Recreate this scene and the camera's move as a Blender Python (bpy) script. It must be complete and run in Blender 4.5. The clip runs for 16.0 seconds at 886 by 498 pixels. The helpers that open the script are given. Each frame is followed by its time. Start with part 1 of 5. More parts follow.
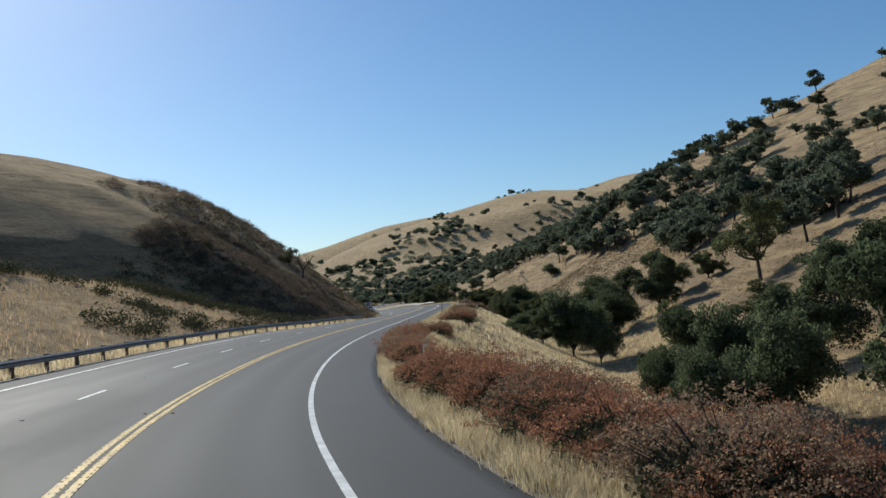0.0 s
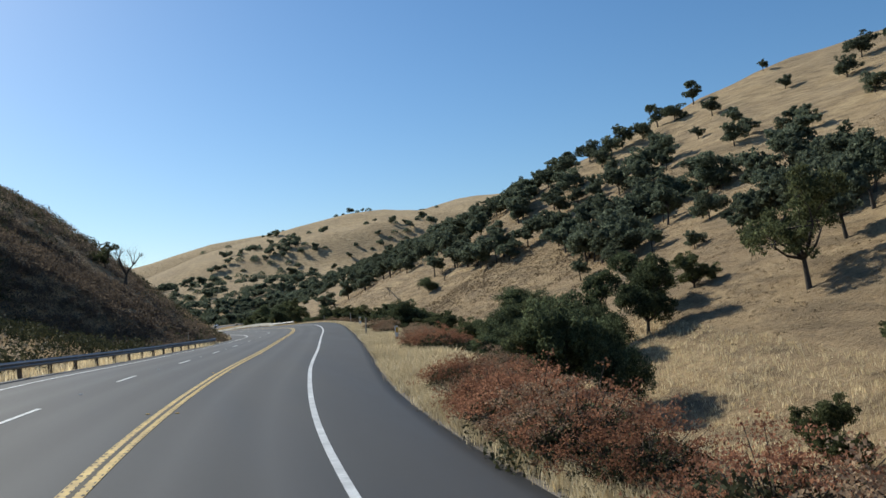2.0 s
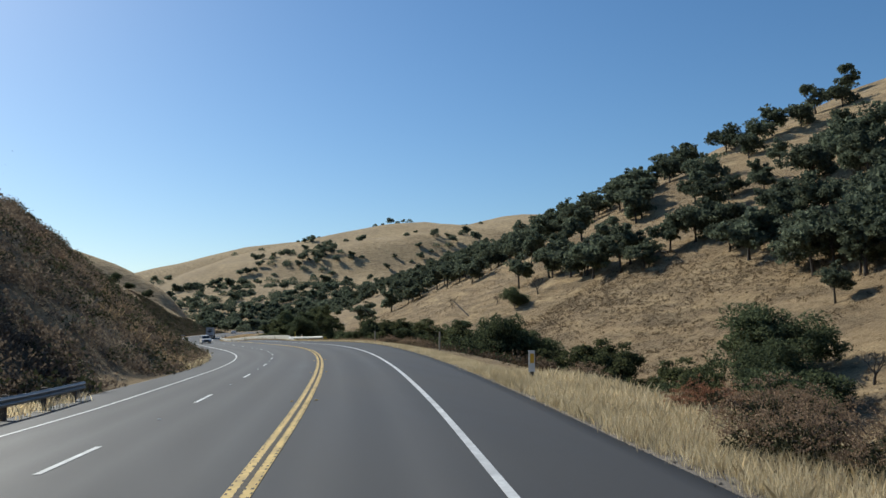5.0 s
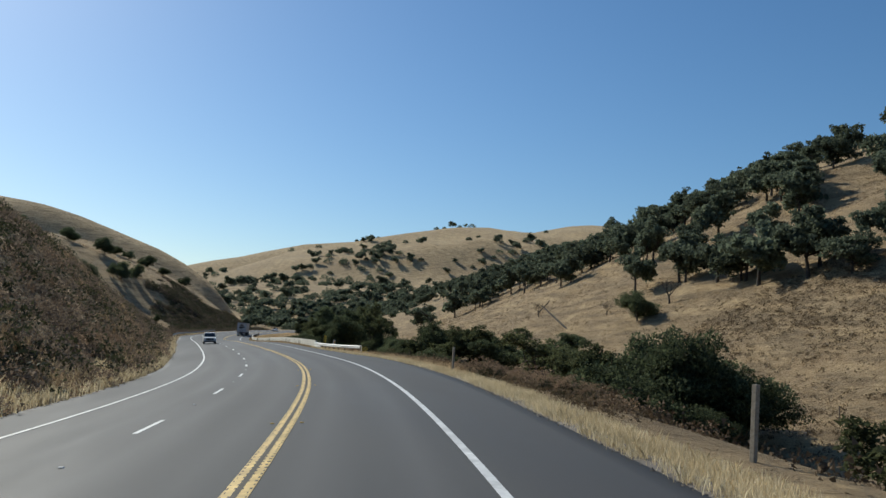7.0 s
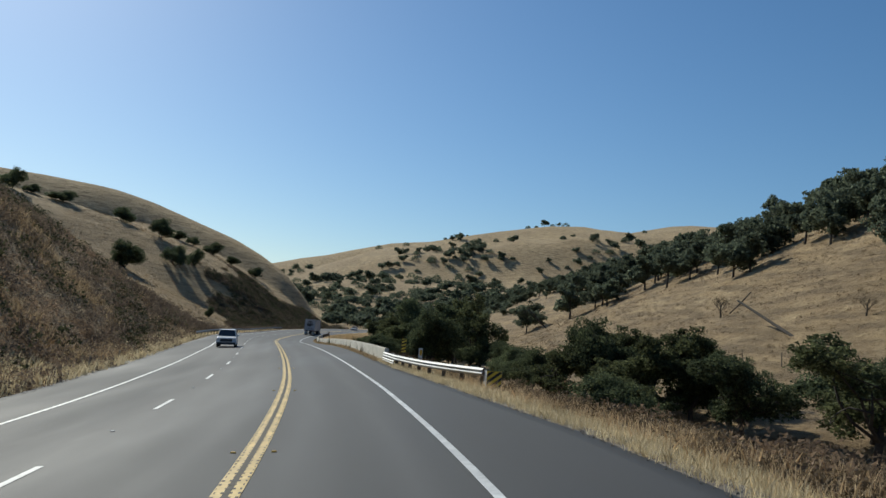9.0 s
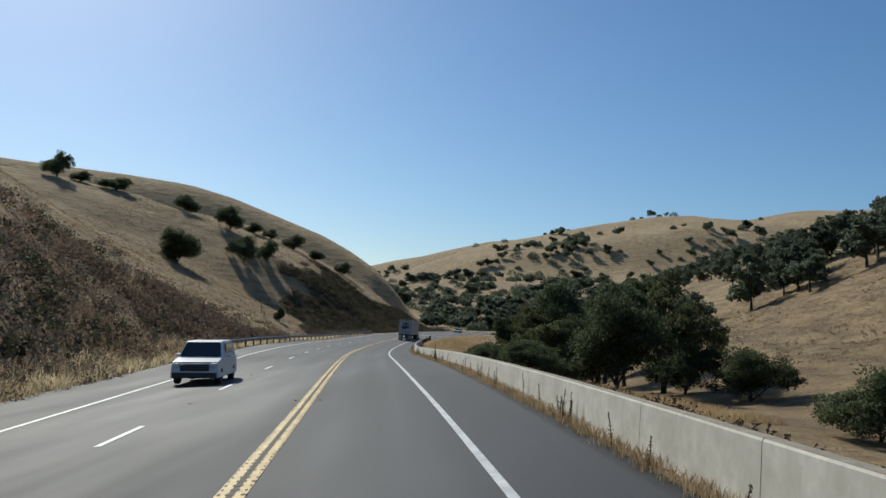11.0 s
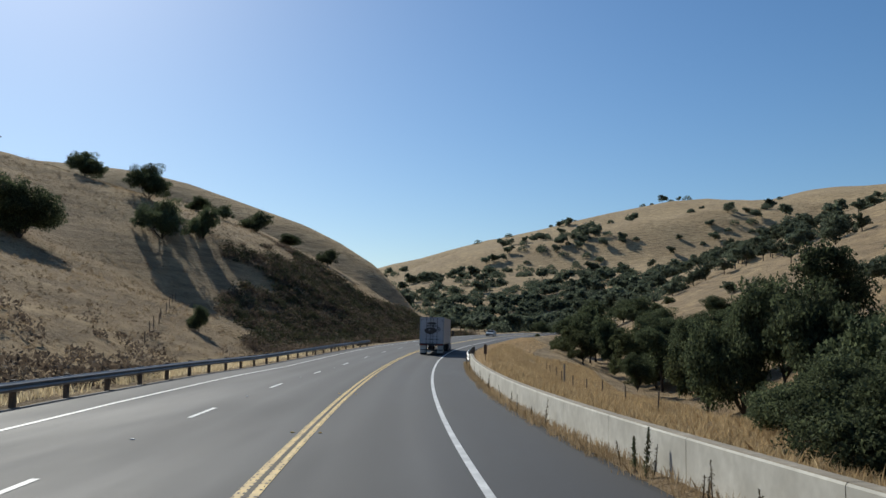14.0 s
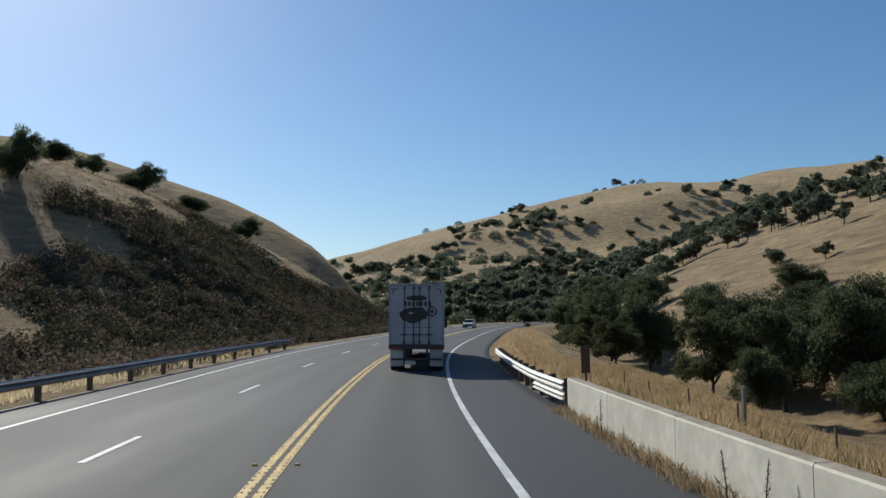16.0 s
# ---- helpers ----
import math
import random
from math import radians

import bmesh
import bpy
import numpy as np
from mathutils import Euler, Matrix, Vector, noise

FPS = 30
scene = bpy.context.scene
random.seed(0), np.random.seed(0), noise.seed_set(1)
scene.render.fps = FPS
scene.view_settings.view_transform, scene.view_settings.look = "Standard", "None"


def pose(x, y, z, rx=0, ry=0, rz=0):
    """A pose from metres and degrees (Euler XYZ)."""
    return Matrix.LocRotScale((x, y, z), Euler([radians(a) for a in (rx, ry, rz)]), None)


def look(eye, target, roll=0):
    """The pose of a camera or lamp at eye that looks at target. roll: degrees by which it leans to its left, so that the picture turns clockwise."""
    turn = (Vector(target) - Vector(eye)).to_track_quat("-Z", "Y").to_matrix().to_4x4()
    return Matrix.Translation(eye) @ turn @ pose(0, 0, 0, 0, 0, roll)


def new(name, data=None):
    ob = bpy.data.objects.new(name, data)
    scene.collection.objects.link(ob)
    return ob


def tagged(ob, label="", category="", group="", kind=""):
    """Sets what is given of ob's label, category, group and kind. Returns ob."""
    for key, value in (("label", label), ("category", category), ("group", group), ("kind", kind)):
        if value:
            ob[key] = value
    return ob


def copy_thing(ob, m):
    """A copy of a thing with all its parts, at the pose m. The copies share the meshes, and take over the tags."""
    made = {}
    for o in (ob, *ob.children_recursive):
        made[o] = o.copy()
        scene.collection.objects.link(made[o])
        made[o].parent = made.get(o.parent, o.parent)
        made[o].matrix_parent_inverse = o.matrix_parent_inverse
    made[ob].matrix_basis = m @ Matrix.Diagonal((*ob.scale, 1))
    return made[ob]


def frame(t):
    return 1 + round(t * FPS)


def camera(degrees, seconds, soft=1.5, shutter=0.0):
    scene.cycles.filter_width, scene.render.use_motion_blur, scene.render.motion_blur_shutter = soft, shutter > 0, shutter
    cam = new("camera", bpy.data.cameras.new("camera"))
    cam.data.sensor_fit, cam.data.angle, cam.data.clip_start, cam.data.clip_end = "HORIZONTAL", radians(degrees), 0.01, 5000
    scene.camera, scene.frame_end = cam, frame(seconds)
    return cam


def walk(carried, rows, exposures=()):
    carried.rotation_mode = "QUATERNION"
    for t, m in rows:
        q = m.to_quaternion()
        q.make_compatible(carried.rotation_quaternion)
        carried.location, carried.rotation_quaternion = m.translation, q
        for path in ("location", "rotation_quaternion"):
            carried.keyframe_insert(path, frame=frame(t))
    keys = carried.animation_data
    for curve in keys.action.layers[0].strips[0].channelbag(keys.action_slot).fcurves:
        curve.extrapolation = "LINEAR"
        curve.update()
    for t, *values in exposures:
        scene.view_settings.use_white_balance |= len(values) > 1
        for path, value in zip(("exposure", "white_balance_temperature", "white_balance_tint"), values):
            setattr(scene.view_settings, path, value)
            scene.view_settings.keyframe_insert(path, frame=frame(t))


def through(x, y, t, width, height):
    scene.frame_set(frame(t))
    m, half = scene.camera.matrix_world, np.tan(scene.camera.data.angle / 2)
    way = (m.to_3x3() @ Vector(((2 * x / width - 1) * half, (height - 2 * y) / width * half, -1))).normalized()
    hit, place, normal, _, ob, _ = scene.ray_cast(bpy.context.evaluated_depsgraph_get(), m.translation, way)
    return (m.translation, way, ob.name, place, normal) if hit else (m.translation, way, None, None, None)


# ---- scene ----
cam = camera(55.84, 16.0)
# seconds, eye x y z, yaw (to the left), pitch (up), roll (leans left)
PATH = [
    (0, 0.00, 0.00, 0.00, -5.50, 3.50, -4.72),
    (0.5, -1.73, 11.00, -0.04, -7.81, 3.68, -4.49),
    (1, -3.19, 21.98, -0.11, -9.87, 3.40, -4.58),
    (1.5, -3.90, 33.07, -0.17, -13.57, 3.65, -4.79),
    (2, -3.98, 44.33, -0.15, -17.14, 4.11, -4.48),
    (2.5, -3.54, 55.76, -0.04, -20.67, 3.62, -4.30),
    (3, -2.53, 67.38, 0.09, -22.75, 4.33, -3.81),
    (3.5, -1.08, 79.15, 0.20, -23.17, 4.70, -3.74),
    (4, 0.68, 91.00, 0.30, -19.41, 5.28, -2.57),
    (4.5, 2.50, 102.88, 0.38, -16.21, 5.43, -1.40),
    (7, 11.58, 162.93, 0.99, -10.76, 6.08, 3.27),
    (7.5, 12.93, 175.29, 1.03, -9.13, 6.08, 4.18),
    (8, 13.88, 187.69, 1.05, -9.70, 6.05, 4.16),
    (8.5, 14.60, 200.06, 1.03, -8.32, 5.85, 4.38),
    (9, 14.81, 212.41, 1.01, -4.75, 5.83, 4.64),
    (9.5, 14.67, 224.69, 0.97, -4.20, 6.31, 4.50),
    (10, 14.10, 237.00, 0.93, -0.19, 5.83, 4.48),
    (12.5, 8.04, 298.84, 0.88, 2.51, 5.33, 2.73),
    (13, 6.59, 311.64, 0.76, 2.32, 5.37, 1.90),
    (13.5, 5.19, 324.47, 0.65, 1.84, 5.58, 1.35),
    (14, 3.91, 337.31, 0.48, 1.44, 5.75, 0.30),
    (14.5, 2.72, 350.11, 0.28, 1.08, 5.78, -0.22),
    (15, 1.68, 362.90, 0.14, 0.40, 5.79, -0.68),
    (15.5, 0.79, 375.77, 0.16, -1.48, 5.43, -1.11),
    (16, 0.16, 388.66, 0.19, -2.34, 5.28, -1.16),
]


def seen_from(x, y, z, yaw, pitch, roll):
    return pose(x, y, z, 0, 0, yaw) @ pose(0, 0, 0, 90 + pitch, 0, 0) @ pose(0, 0, 0, 0, 0, roll)


walk(cam, [(t, seen_from(*row)) for t, *row in PATH],
     [(0, 0.0, 6500, 5), (1, 0.06, 6500, 5), (2, 0.14, 6500, 5), (3.5, 0.08, 6500, 5), (7, -0.08, 6500, 4), (9.5, -0.23, 6500, 3), (12.5, -0.2, 6500, 6), (16, -0.13, 6500, 6)])

# ---- light ----
SUN_AZ, SUN_EL = 31.0, 35.0  # degrees to the left of +y, degrees up
world = bpy.data.worlds.new("sky")
scene.world = world
world.use_nodes = True
wn = world.node_tree.nodes
sky = wn.new("ShaderNodeTexSky")
sky.sky_type, sky.sun_disc = "NISHITA", False
sky.sun_elevation, sky.sun_rotation = radians(SUN_EL), radians(-SUN_AZ)
sky.air_density, sky.dust_density, sky.ozone_density = 1.0, 0.55, 5.0
wn["Background"].inputs["Strength"].default_value = 0.105
clear = wn.new("ShaderNodeHueSaturation")
clear.inputs["Saturation"].default_value = 1.13
world.node_tree.links.new(sky.outputs["Color"], clear.inputs["Color"])
world.node_tree.links.new(clear.outputs["Color"], wn["Background"].inputs["Color"])
sun_data = bpy.data.lights.new("sun", "SUN")
sun_data.energy, sun_data.angle, sun_data.color = 4.7, radians(0.53), (1.0, 0.955, 0.88)
sun = new("sun", sun_data)
sun.matrix_world = look(
    (-300 * math.sin(radians(SUN_AZ)), 300 * math.cos(radians(SUN_AZ)), 300 * math.tan(radians(SUN_EL))), (0, 0, 0))
scene.view_settings.exposure = 0.0

# ---- materials ----


def material(name, rough=0.8, metal=0.0):
    m = bpy.data.materials.new(name)
    m.use_nodes = True
    b = m.node_tree.nodes["Principled BSDF"]
    b.inputs["Roughness"].default_value, b.inputs["Metallic"].default_value = rough, metal
    return m, m.node_tree.nodes, m.node_tree.links, b


def noise_of(nodes, links, scale, detail=4.0, coord="Object", stretch=None, rough=0.55):
    co = nodes.new("ShaderNodeTexCoord")
    n = nodes.new("ShaderNodeTexNoise")
    n.inputs["Scale"].default_value, n.inputs["Detail"].default_value, n.inputs["Roughness"].default_value = scale, detail, rough
    out = co.outputs[coord]
    if stretch:
        mp = nodes.new("ShaderNodeMapping")
        mp.inputs["Scale"].default_value = stretch
        links.new(out, mp.inputs["Vector"])
        out = mp.outputs["Vector"]
    links.new(out, n.inputs["Vector"])
    return n.outputs["Fac"]


def ramp(nodes, links, fac, stops):
    r = nodes.new("ShaderNodeValToRGB")
    els = r.color_ramp.elements
    while len(els) < len(stops):
        els.new(0.5)
    for e, (p, c) in zip(els, stops):
        e.position, e.color = p, (*c, 1)
    links.new(fac, r.inputs["Fac"])
    return r.outputs["Color"]


def blend(nodes, links, fac, a, b, mode="MIX"):
    m = nodes.new("ShaderNodeMix")
    m.data_type, m.blend_type = "RGBA", mode
    for sock, v in ((m.inputs["Factor"], fac), (m.inputs["A"], a), (m.inputs["B"], b)):
        if isinstance(v, (int, float)):
            sock.default_value = v
        elif isinstance(v, tuple):
            sock.default_value = (*v, 1)
        else:
            links.new(v, sock)
    return m.outputs["Result"]


def bumped(nodes, links, b, height, strength, distance):
    n = nodes.new("ShaderNodeBump")
    n.inputs["Strength"].default_value, n.inputs["Distance"].default_value = strength, distance
    links.new(height, n.inputs["Height"])
    links.new(n.outputs["Normal"], b.inputs["Normal"])


def speckled(name, dark, light, scale, rough=0.8, metal=0.0, bump=0.3, distance=0.01, coarse=0.15, stains=None):
    """Two scales of colour variation and a fine bump."""
    m, n, l, b = material(name, rough, metal)
    fine = noise_of(n, l, scale, 6.0)
    big = noise_of(n, l, coarse, 3.0)
    c = ramp(n, l, fine, [(0.3, dark), (0.7, light)])
    c = blend(n, l, ramp(n, l, big, [(0.35, (0, 0, 0)), (0.65, (0.6, 0.6, 0.6))]), c, stains or tuple(0.75 * v for v in dark))
    l.new(c, b.inputs["Base Color"])
    if bump:
        bumped(n, l, b, fine, bump, distance)
    return m


def hill_material():
    """Dry annual grass with paler and browner patches, cattle terraces and bare soil."""
    m, n, l, b = material("dry_grass_hill", 0.95)
    patch = noise_of(n, l, 0.022, 5.0)
    mid = noise_of(n, l, 0.16, 5.0)
    fine = noise_of(n, l, 1.7, 6.0, rough=0.7)
    band = noise_of(n, l, 0.35, 4.0, stretch=(0.45, 0.3, 2.6))
    straw = ramp(n, l, mid, [(0.25, (0.24, 0.163, 0.090)), (0.5, (0.385, 0.280, 0.160)), (0.78, (0.56, 0.435, 0.275))])
    c = blend(n, l, ramp(n, l, patch, [(0.42, (0, 0, 0)), (0.66, (0.75, 0.75, 0.75))]), straw, (0.205, 0.142, 0.088))
    c = blend(n, l, ramp(n, l, band, [(0.46, (0, 0, 0)), (0.66, (0.82, 0.82, 0.82))]), c, (0.17, 0.12, 0.075))
    c = blend(n, l, 0.8, c, ramp(n, l, band, [(0.36, (1.22, 1.20, 1.14)), (0.50, (0.98, 0.97, 0.95)), (0.60, (0.62, 0.59, 0.55))]), "MULTIPLY")
    tuft = noise_of(n, l, 0.75, 3.0, rough=0.6)
    c = blend(n, l, 0.75, c, ramp(n, l, fine, [(0.32, (0.42, 0.39, 0.36)), (0.66, (1.12, 1.10, 1.06))]), "MULTIPLY")
    straws = noise_of(n, l, 6.0, 4.0, stretch=(1.0, 1.0, 0.35), rough=0.7)
    c = blend(n, l, 0.7, c, ramp(n, l, straws, [(0.36, (0.55, 0.52, 0.48)), (0.62, (1.15, 1.14, 1.10))]), "MULTIPLY")
    c = blend(n, l, 0.62, c, ramp(n, l, tuft, [(0.36, (0.52, 0.47, 0.42)), (0.52, (1.0, 1.0, 1.0))]), "MULTIPLY")
    l.new(c, b.inputs["Base Color"])
    b.inputs["Specular IOR Level"].default_value = 0.15
    # the fuzz of standing stalks
    b.inputs["Sheen Weight"].default_value, b.inputs["Sheen Roughness"].default_value = 0.55, 0.6
    b.inputs["Sheen Tint"].default_value = (0.77, 0.60, 0.38, 1)
    add = n.new("ShaderNodeMath")
    add.operation = "ADD"
    both = n.new("ShaderNodeMath")
    both.operation = "ADD"
    l.new(fine, both.inputs[0])
    l.new(band, both.inputs[1])
    l.new(both.outputs[0], add.inputs[0])
    l.new(mid, add.inputs[1])
    bumped(n, l, b, add.outputs[0], 1.0, 0.55)
    return m


def asphalt_material():
    m, n, l, b = material("asphalt", 0.62)
    grit = noise_of(n, l, 60.0, 4.0, rough=0.7)
    wear = noise_of(n, l, 0.35, 4.0, stretch=(1.0, 0.12, 1.0))
    patch = noise_of(n, l, 0.06, 4.0)
    c = ramp(n, l, grit, [(0.3, (0.024, 0.024, 0.026)), (0.7, (0.066, 0.065, 0.065))])
    c = blend(n, l, ramp(n, l, wear, [(0.4, (0, 0, 0)), (0.7, (0.5, 0.5, 0.5))]), c, (0.092, 0.091, 0.089))
    c = blend(n, l, ramp(n, l, patch, [(0.5, (0, 0, 0)), (0.62, (0.45, 0.45, 0.45))]), c, (0.055, 0.055, 0.057))
    # paler wheel tracks, an oily strip along the middle of each lane
    at = n.new("ShaderNodeAttribute")
    at.attribute_name = "lane"
    c = blend(n, l, at.outputs["Fac"], c, (0.112, 0.110, 0.108))
    side = n.new("ShaderNodeAttribute")
    side.attribute_name = "shoulder"
    c = blend(n, l, side.outputs["Fac"], c, (0.045, 0.045, 0.047))
    l.new(c, b.inputs["Base Color"])
    rr = ramp(n, l, wear, [(0.3, (0.66, 0.66, 0.66)), (0.7, (0.82, 0.82, 0.82))])
    l.new(rr, b.inputs["Roughness"])
    b.inputs["Specular IOR Level"].default_value = 0.29
    bumped(n, l, b, grit, 0.5, 0.006)
    return m


def leaf_material(name, dark, light, through=0.25, scale=0.9):
    m, n, l, b = material(name, 0.8)
    geo = n.new("ShaderNodeNewGeometry")
    inst = n.new("ShaderNodeObjectInfo")
    big = noise_of(n, l, scale, 3.0)
    c = ramp(n, l, geo.outputs["Random Per Island"], [(0.0, dark), (0.85, light), (1.0, tuple(1.35 * v for v in light))])
    c = blend(n, l, ramp(n, l, big, [(0.35, (0, 0, 0)), (0.7, (0.7, 0.7, 0.7))]), c, tuple(0.7 * v for v in dark))
    hue = n.new("ShaderNodeHueSaturation")
    mr = n.new("ShaderNodeMapRange")
    mr.inputs["To Min"].default_value, mr.inputs["To Max"].default_value = 0.75, 1.3
    l.new(inst.outputs["Random"], mr.inputs["Value"])
    l.new(mr.outputs["Result"], hue.inputs["Value"])
    l.new(c, hue.inputs["Color"])
    l.new(hue.outputs["Color"], b.inputs["Base Color"])
    b.inputs["Specular IOR Level"].default_value = 0.08
    tr = n.new("ShaderNodeBsdfTranslucent")
    l.new(hue.outputs["Color"], tr.inputs["Color"])
    mix = n.new("ShaderNodeMixShader")
    mix.inputs["Fac"].default_value = through
    l.new(b.outputs["BSDF"], mix.inputs[1])
    l.new(tr.outputs["BSDF"], mix.inputs[2])
    l.new(mix.outputs["Shader"], n["Material Output"].inputs["Surface"])
    return m


def plain(name, colour, rough=0.5, metal=0.0, wear=0.12, scale=6.0):
    return speckled(name, tuple(v * (1 - wear) for v in colour), colour, scale, rough, metal, 0.1, 0.003, 0.8,
                    tuple(v * (1 - 2.2 * wear) for v in colour))


M_HILL = hill_material()
M_ASPHALT = asphalt_material()
M_WHITE_PAINT = speckled("white_road_paint", (0.55, 0.55, 0.53), (0.78, 0.78, 0.76), 9.0, 0.6, coarse=1.5, stains=(0.34, 0.34, 0.33))
M_YELLOW_PAINT = speckled("yellow_road_paint", (0.62, 0.41, 0.11), (0.80, 0.57, 0.18), 9.0, 0.6, coarse=1.5, stains=(0.33, 0.21, 0.06))
M_RUMBLE = speckled("rumble_strip", (0.05, 0.04, 0.03), (0.11, 0.085, 0.05), 20.0, 0.8)
M_GRAVEL = speckled("gravel_shoulder", (0.12, 0.10, 0.08), (0.30, 0.26, 0.21), 26.0, 0.95, bump=0.8, distance=0.03, coarse=0.4)
M_CONCRETE = speckled("weathered_concrete", (0.54, 0.52, 0.45), (0.68, 0.66, 0.58), 5.0, 0.9, coarse=0.9, stains=(0.40, 0.38, 0.32), distance=0.008)
M_WALL_CAP = speckled("dirty_concrete", (0.26, 0.22, 0.165), (0.42, 0.37, 0.29), 7.0, 0.95, coarse=1.2, stains=(0.20, 0.17, 0.12))
M_STEEL = plain("galvanised_steel", (0.34, 0.335, 0.325), 0.55, 0.2, 0.2, 3.0)
M_WHITE_STEEL = plain("white_painted_steel", (0.62, 0.62, 0.60), 0.55, 0.1, 0.15, 3.0)
M_AMBER = plain("amber_plastic", (0.75, 0.42, 0.04), 0.35, 0.0, 0.1, 20.0)
M_SIGN_YELLOW = plain("yellow_sheeting", (0.80, 0.55, 0.04), 0.4, 0.0, 0.08, 8.0)
M_BLACK = plain("black_rubber", (0.028, 0.028, 0.03), 0.7, 0.0, 0.2, 12.0)
M_WHITE_PLASTIC = plain("white_plastic", (0.72, 0.72, 0.70), 0.45, 0.0, 0.08, 9.0)
M_TRAILER = plain("white_trailer_skin", (0.52, 0.52, 0.55), 0.4, 0.0, 0.12, 1.2)
M_ALU = plain("dull_aluminium", (0.42, 0.43, 0.45), 0.42, 0.8, 0.15, 5.0)
M_DARK_PAINT = plain("dark_grey_paint", (0.055, 0.055, 0.06), 0.5, 0.0, 0.2, 4.0)
M_RED_LENS = plain("red_lens", (0.32, 0.015, 0.012), 0.25, 0.0, 0.1, 10.0)
M_GRAPHIC = plain("brown_graphic", (0.075, 0.06, 0.055), 0.5, 0.0, 0.2, 3.0)
M_CAR_WHITE = plain("white_car_paint", (0.78, 0.78, 0.77), 0.3, 0.0, 0.04, 2.0)
M_GLASS_DARK = plain("dark_window_glass", (0.025, 0.03, 0.035), 0.08, 0.0, 0.05, 2.0)
M_GREY_TIMBER = speckled("pale_timber", (0.22, 0.19, 0.15), (0.40, 0.36, 0.29), 14.0, 0.9)
M_RUST_STEEL = speckled("rusty_steel", (0.09, 0.05, 0.035), (0.19, 0.115, 0.08), 14.0, 0.85)
M_PATCH = speckled("fresh_asphalt_patch", (0.028, 0.028, 0.03), (0.06, 0.06, 0.062), 50.0, 0.8)
M_POST = speckled("weathered_timber", (0.10, 0.075, 0.055), (0.21, 0.165, 0.12), 14.0, 0.9)
M_BARK = speckled("oak_bark", (0.035, 0.028, 0.022), (0.10, 0.085, 0.07), 9.0, 0.95, bump=0.8, distance=0.05, coarse=1.2)
# distance haze is put into the hill oaks' colour; creek oaks stay darker
M_HAZED_OAK = leaf_material("hazed_oak_leaves", (0.072, 0.090, 0.062), (0.178, 0.205, 0.138), 0.5)
M_CREEK_OAK = leaf_material("creek_oak_leaves", (0.044, 0.058, 0.032), (0.160, 0.188, 0.098), 0.46, 0.5)
M_CREEK_OAK_PALE = leaf_material("olive_oak_leaves", (0.052, 0.062, 0.030), (0.175, 0.190, 0.092), 0.46, 0.5)
M_OAK_PALE = leaf_material("pale_oak_leaves", (0.066, 0.086, 0.047), (0.165, 0.195, 0.105), 0.45)
M_BRUSH = leaf_material("chaparral_leaves", (0.125, 0.096, 0.074), (0.225, 0.175, 0.128), 0.42, 0.25)
M_GREENBRUSH = leaf_material("green_scrub_leaves", (0.045, 0.050, 0.026), (0.11, 0.11, 0.058), 0.2, 0.3)
M_RED = leaf_material("buckwheat_heads", (0.212, 0.094, 0.055), (0.42, 0.22, 0.135), 0.48, 2.0)
M_RUST = leaf_material("faded_buckwheat_heads", (0.20, 0.135, 0.088), (0.42, 0.30, 0.20), 0.42, 2.0)
M_TWIG = leaf_material("dry_twigs", (0.075, 0.054, 0.036), (0.17, 0.12, 0.075), 0.15, 2.0)
M_BLADE = leaf_material("dry_grass_blades", (0.57, 0.46, 0.28), (0.84, 0.73, 0.50), 0.48, 0.5)
M_BLADE_TAN = leaf_material("tan_grass_blades", (0.43, 0.315, 0.185), (0.65, 0.50, 0.315), 0.45, 0.5)
M_BLADE_GOLD = leaf_material("golden_grass_blades", (0.50, 0.355, 0.19), (0.76, 0.585, 0.34), 0.48, 0.5)
M_DRY_WEED = leaf_material("dry_slope_weeds", (0.15, 0.108, 0.066), (0.27, 0.20, 0.125), 0.3, 0.3)
M_WEED = leaf_material("tall_dry_weed", (0.09, 0.075, 0.04), (0.20, 0.16, 0.09), 0.2, 2.0)

# ---- the lie of the land ----
# distance north, centre line's x, height, lean of the road in degrees (left side low: plus)
ROAD = [
    (-160, 23.5, -2.0, -4.0), (-60, 7.4, -2.3, -4.6), (0, -2.3, -2.35, -4.6), (20, -5.2, -2.44, -4.6), (40, -6.15, -2.5, -4.6),
    (60, -5.4, -2.36, -4.1), (80, -3.05, -2.16, -3.0), (100, 0.25, -1.98, -1.1), (120, 3.45, -1.8, 0.2), (140, 6.7, -1.58, 1.4),
    (160, 9.45, -1.4, 2.5), (180, 11.55, -1.32, 3.7), (200, 12.85, -1.32, 4.3), (220, 13.1, -1.36, 4.4), (240, 12.15, -1.41, 4.0),
]
ROAD += [
    (260, 10.4, -1.42, 3.6), (280, 8.25, -1.42, 3.3), (300, 5.95, -1.49, 2.6), (320, 3.7, -1.66, 1.5), (340, 1.55, -1.91, 0.3),
    (360, -0.2, -2.14, -0.5), (380, -1.4, -2.18, -1.0), (400, -2.05, -2.12, -1.2), (420, -2.1, -1.93, -1.3), (440, -1.3, -1.62, -1.4),
    (480, 3.4, -1.0, -1.4), (520, 10.0, -0.4, -1.2), (580, 24.0, 0.3, -0.8), (700, 62.0, 1.2, 0), (900, 135.0, 3.0, 0),
]


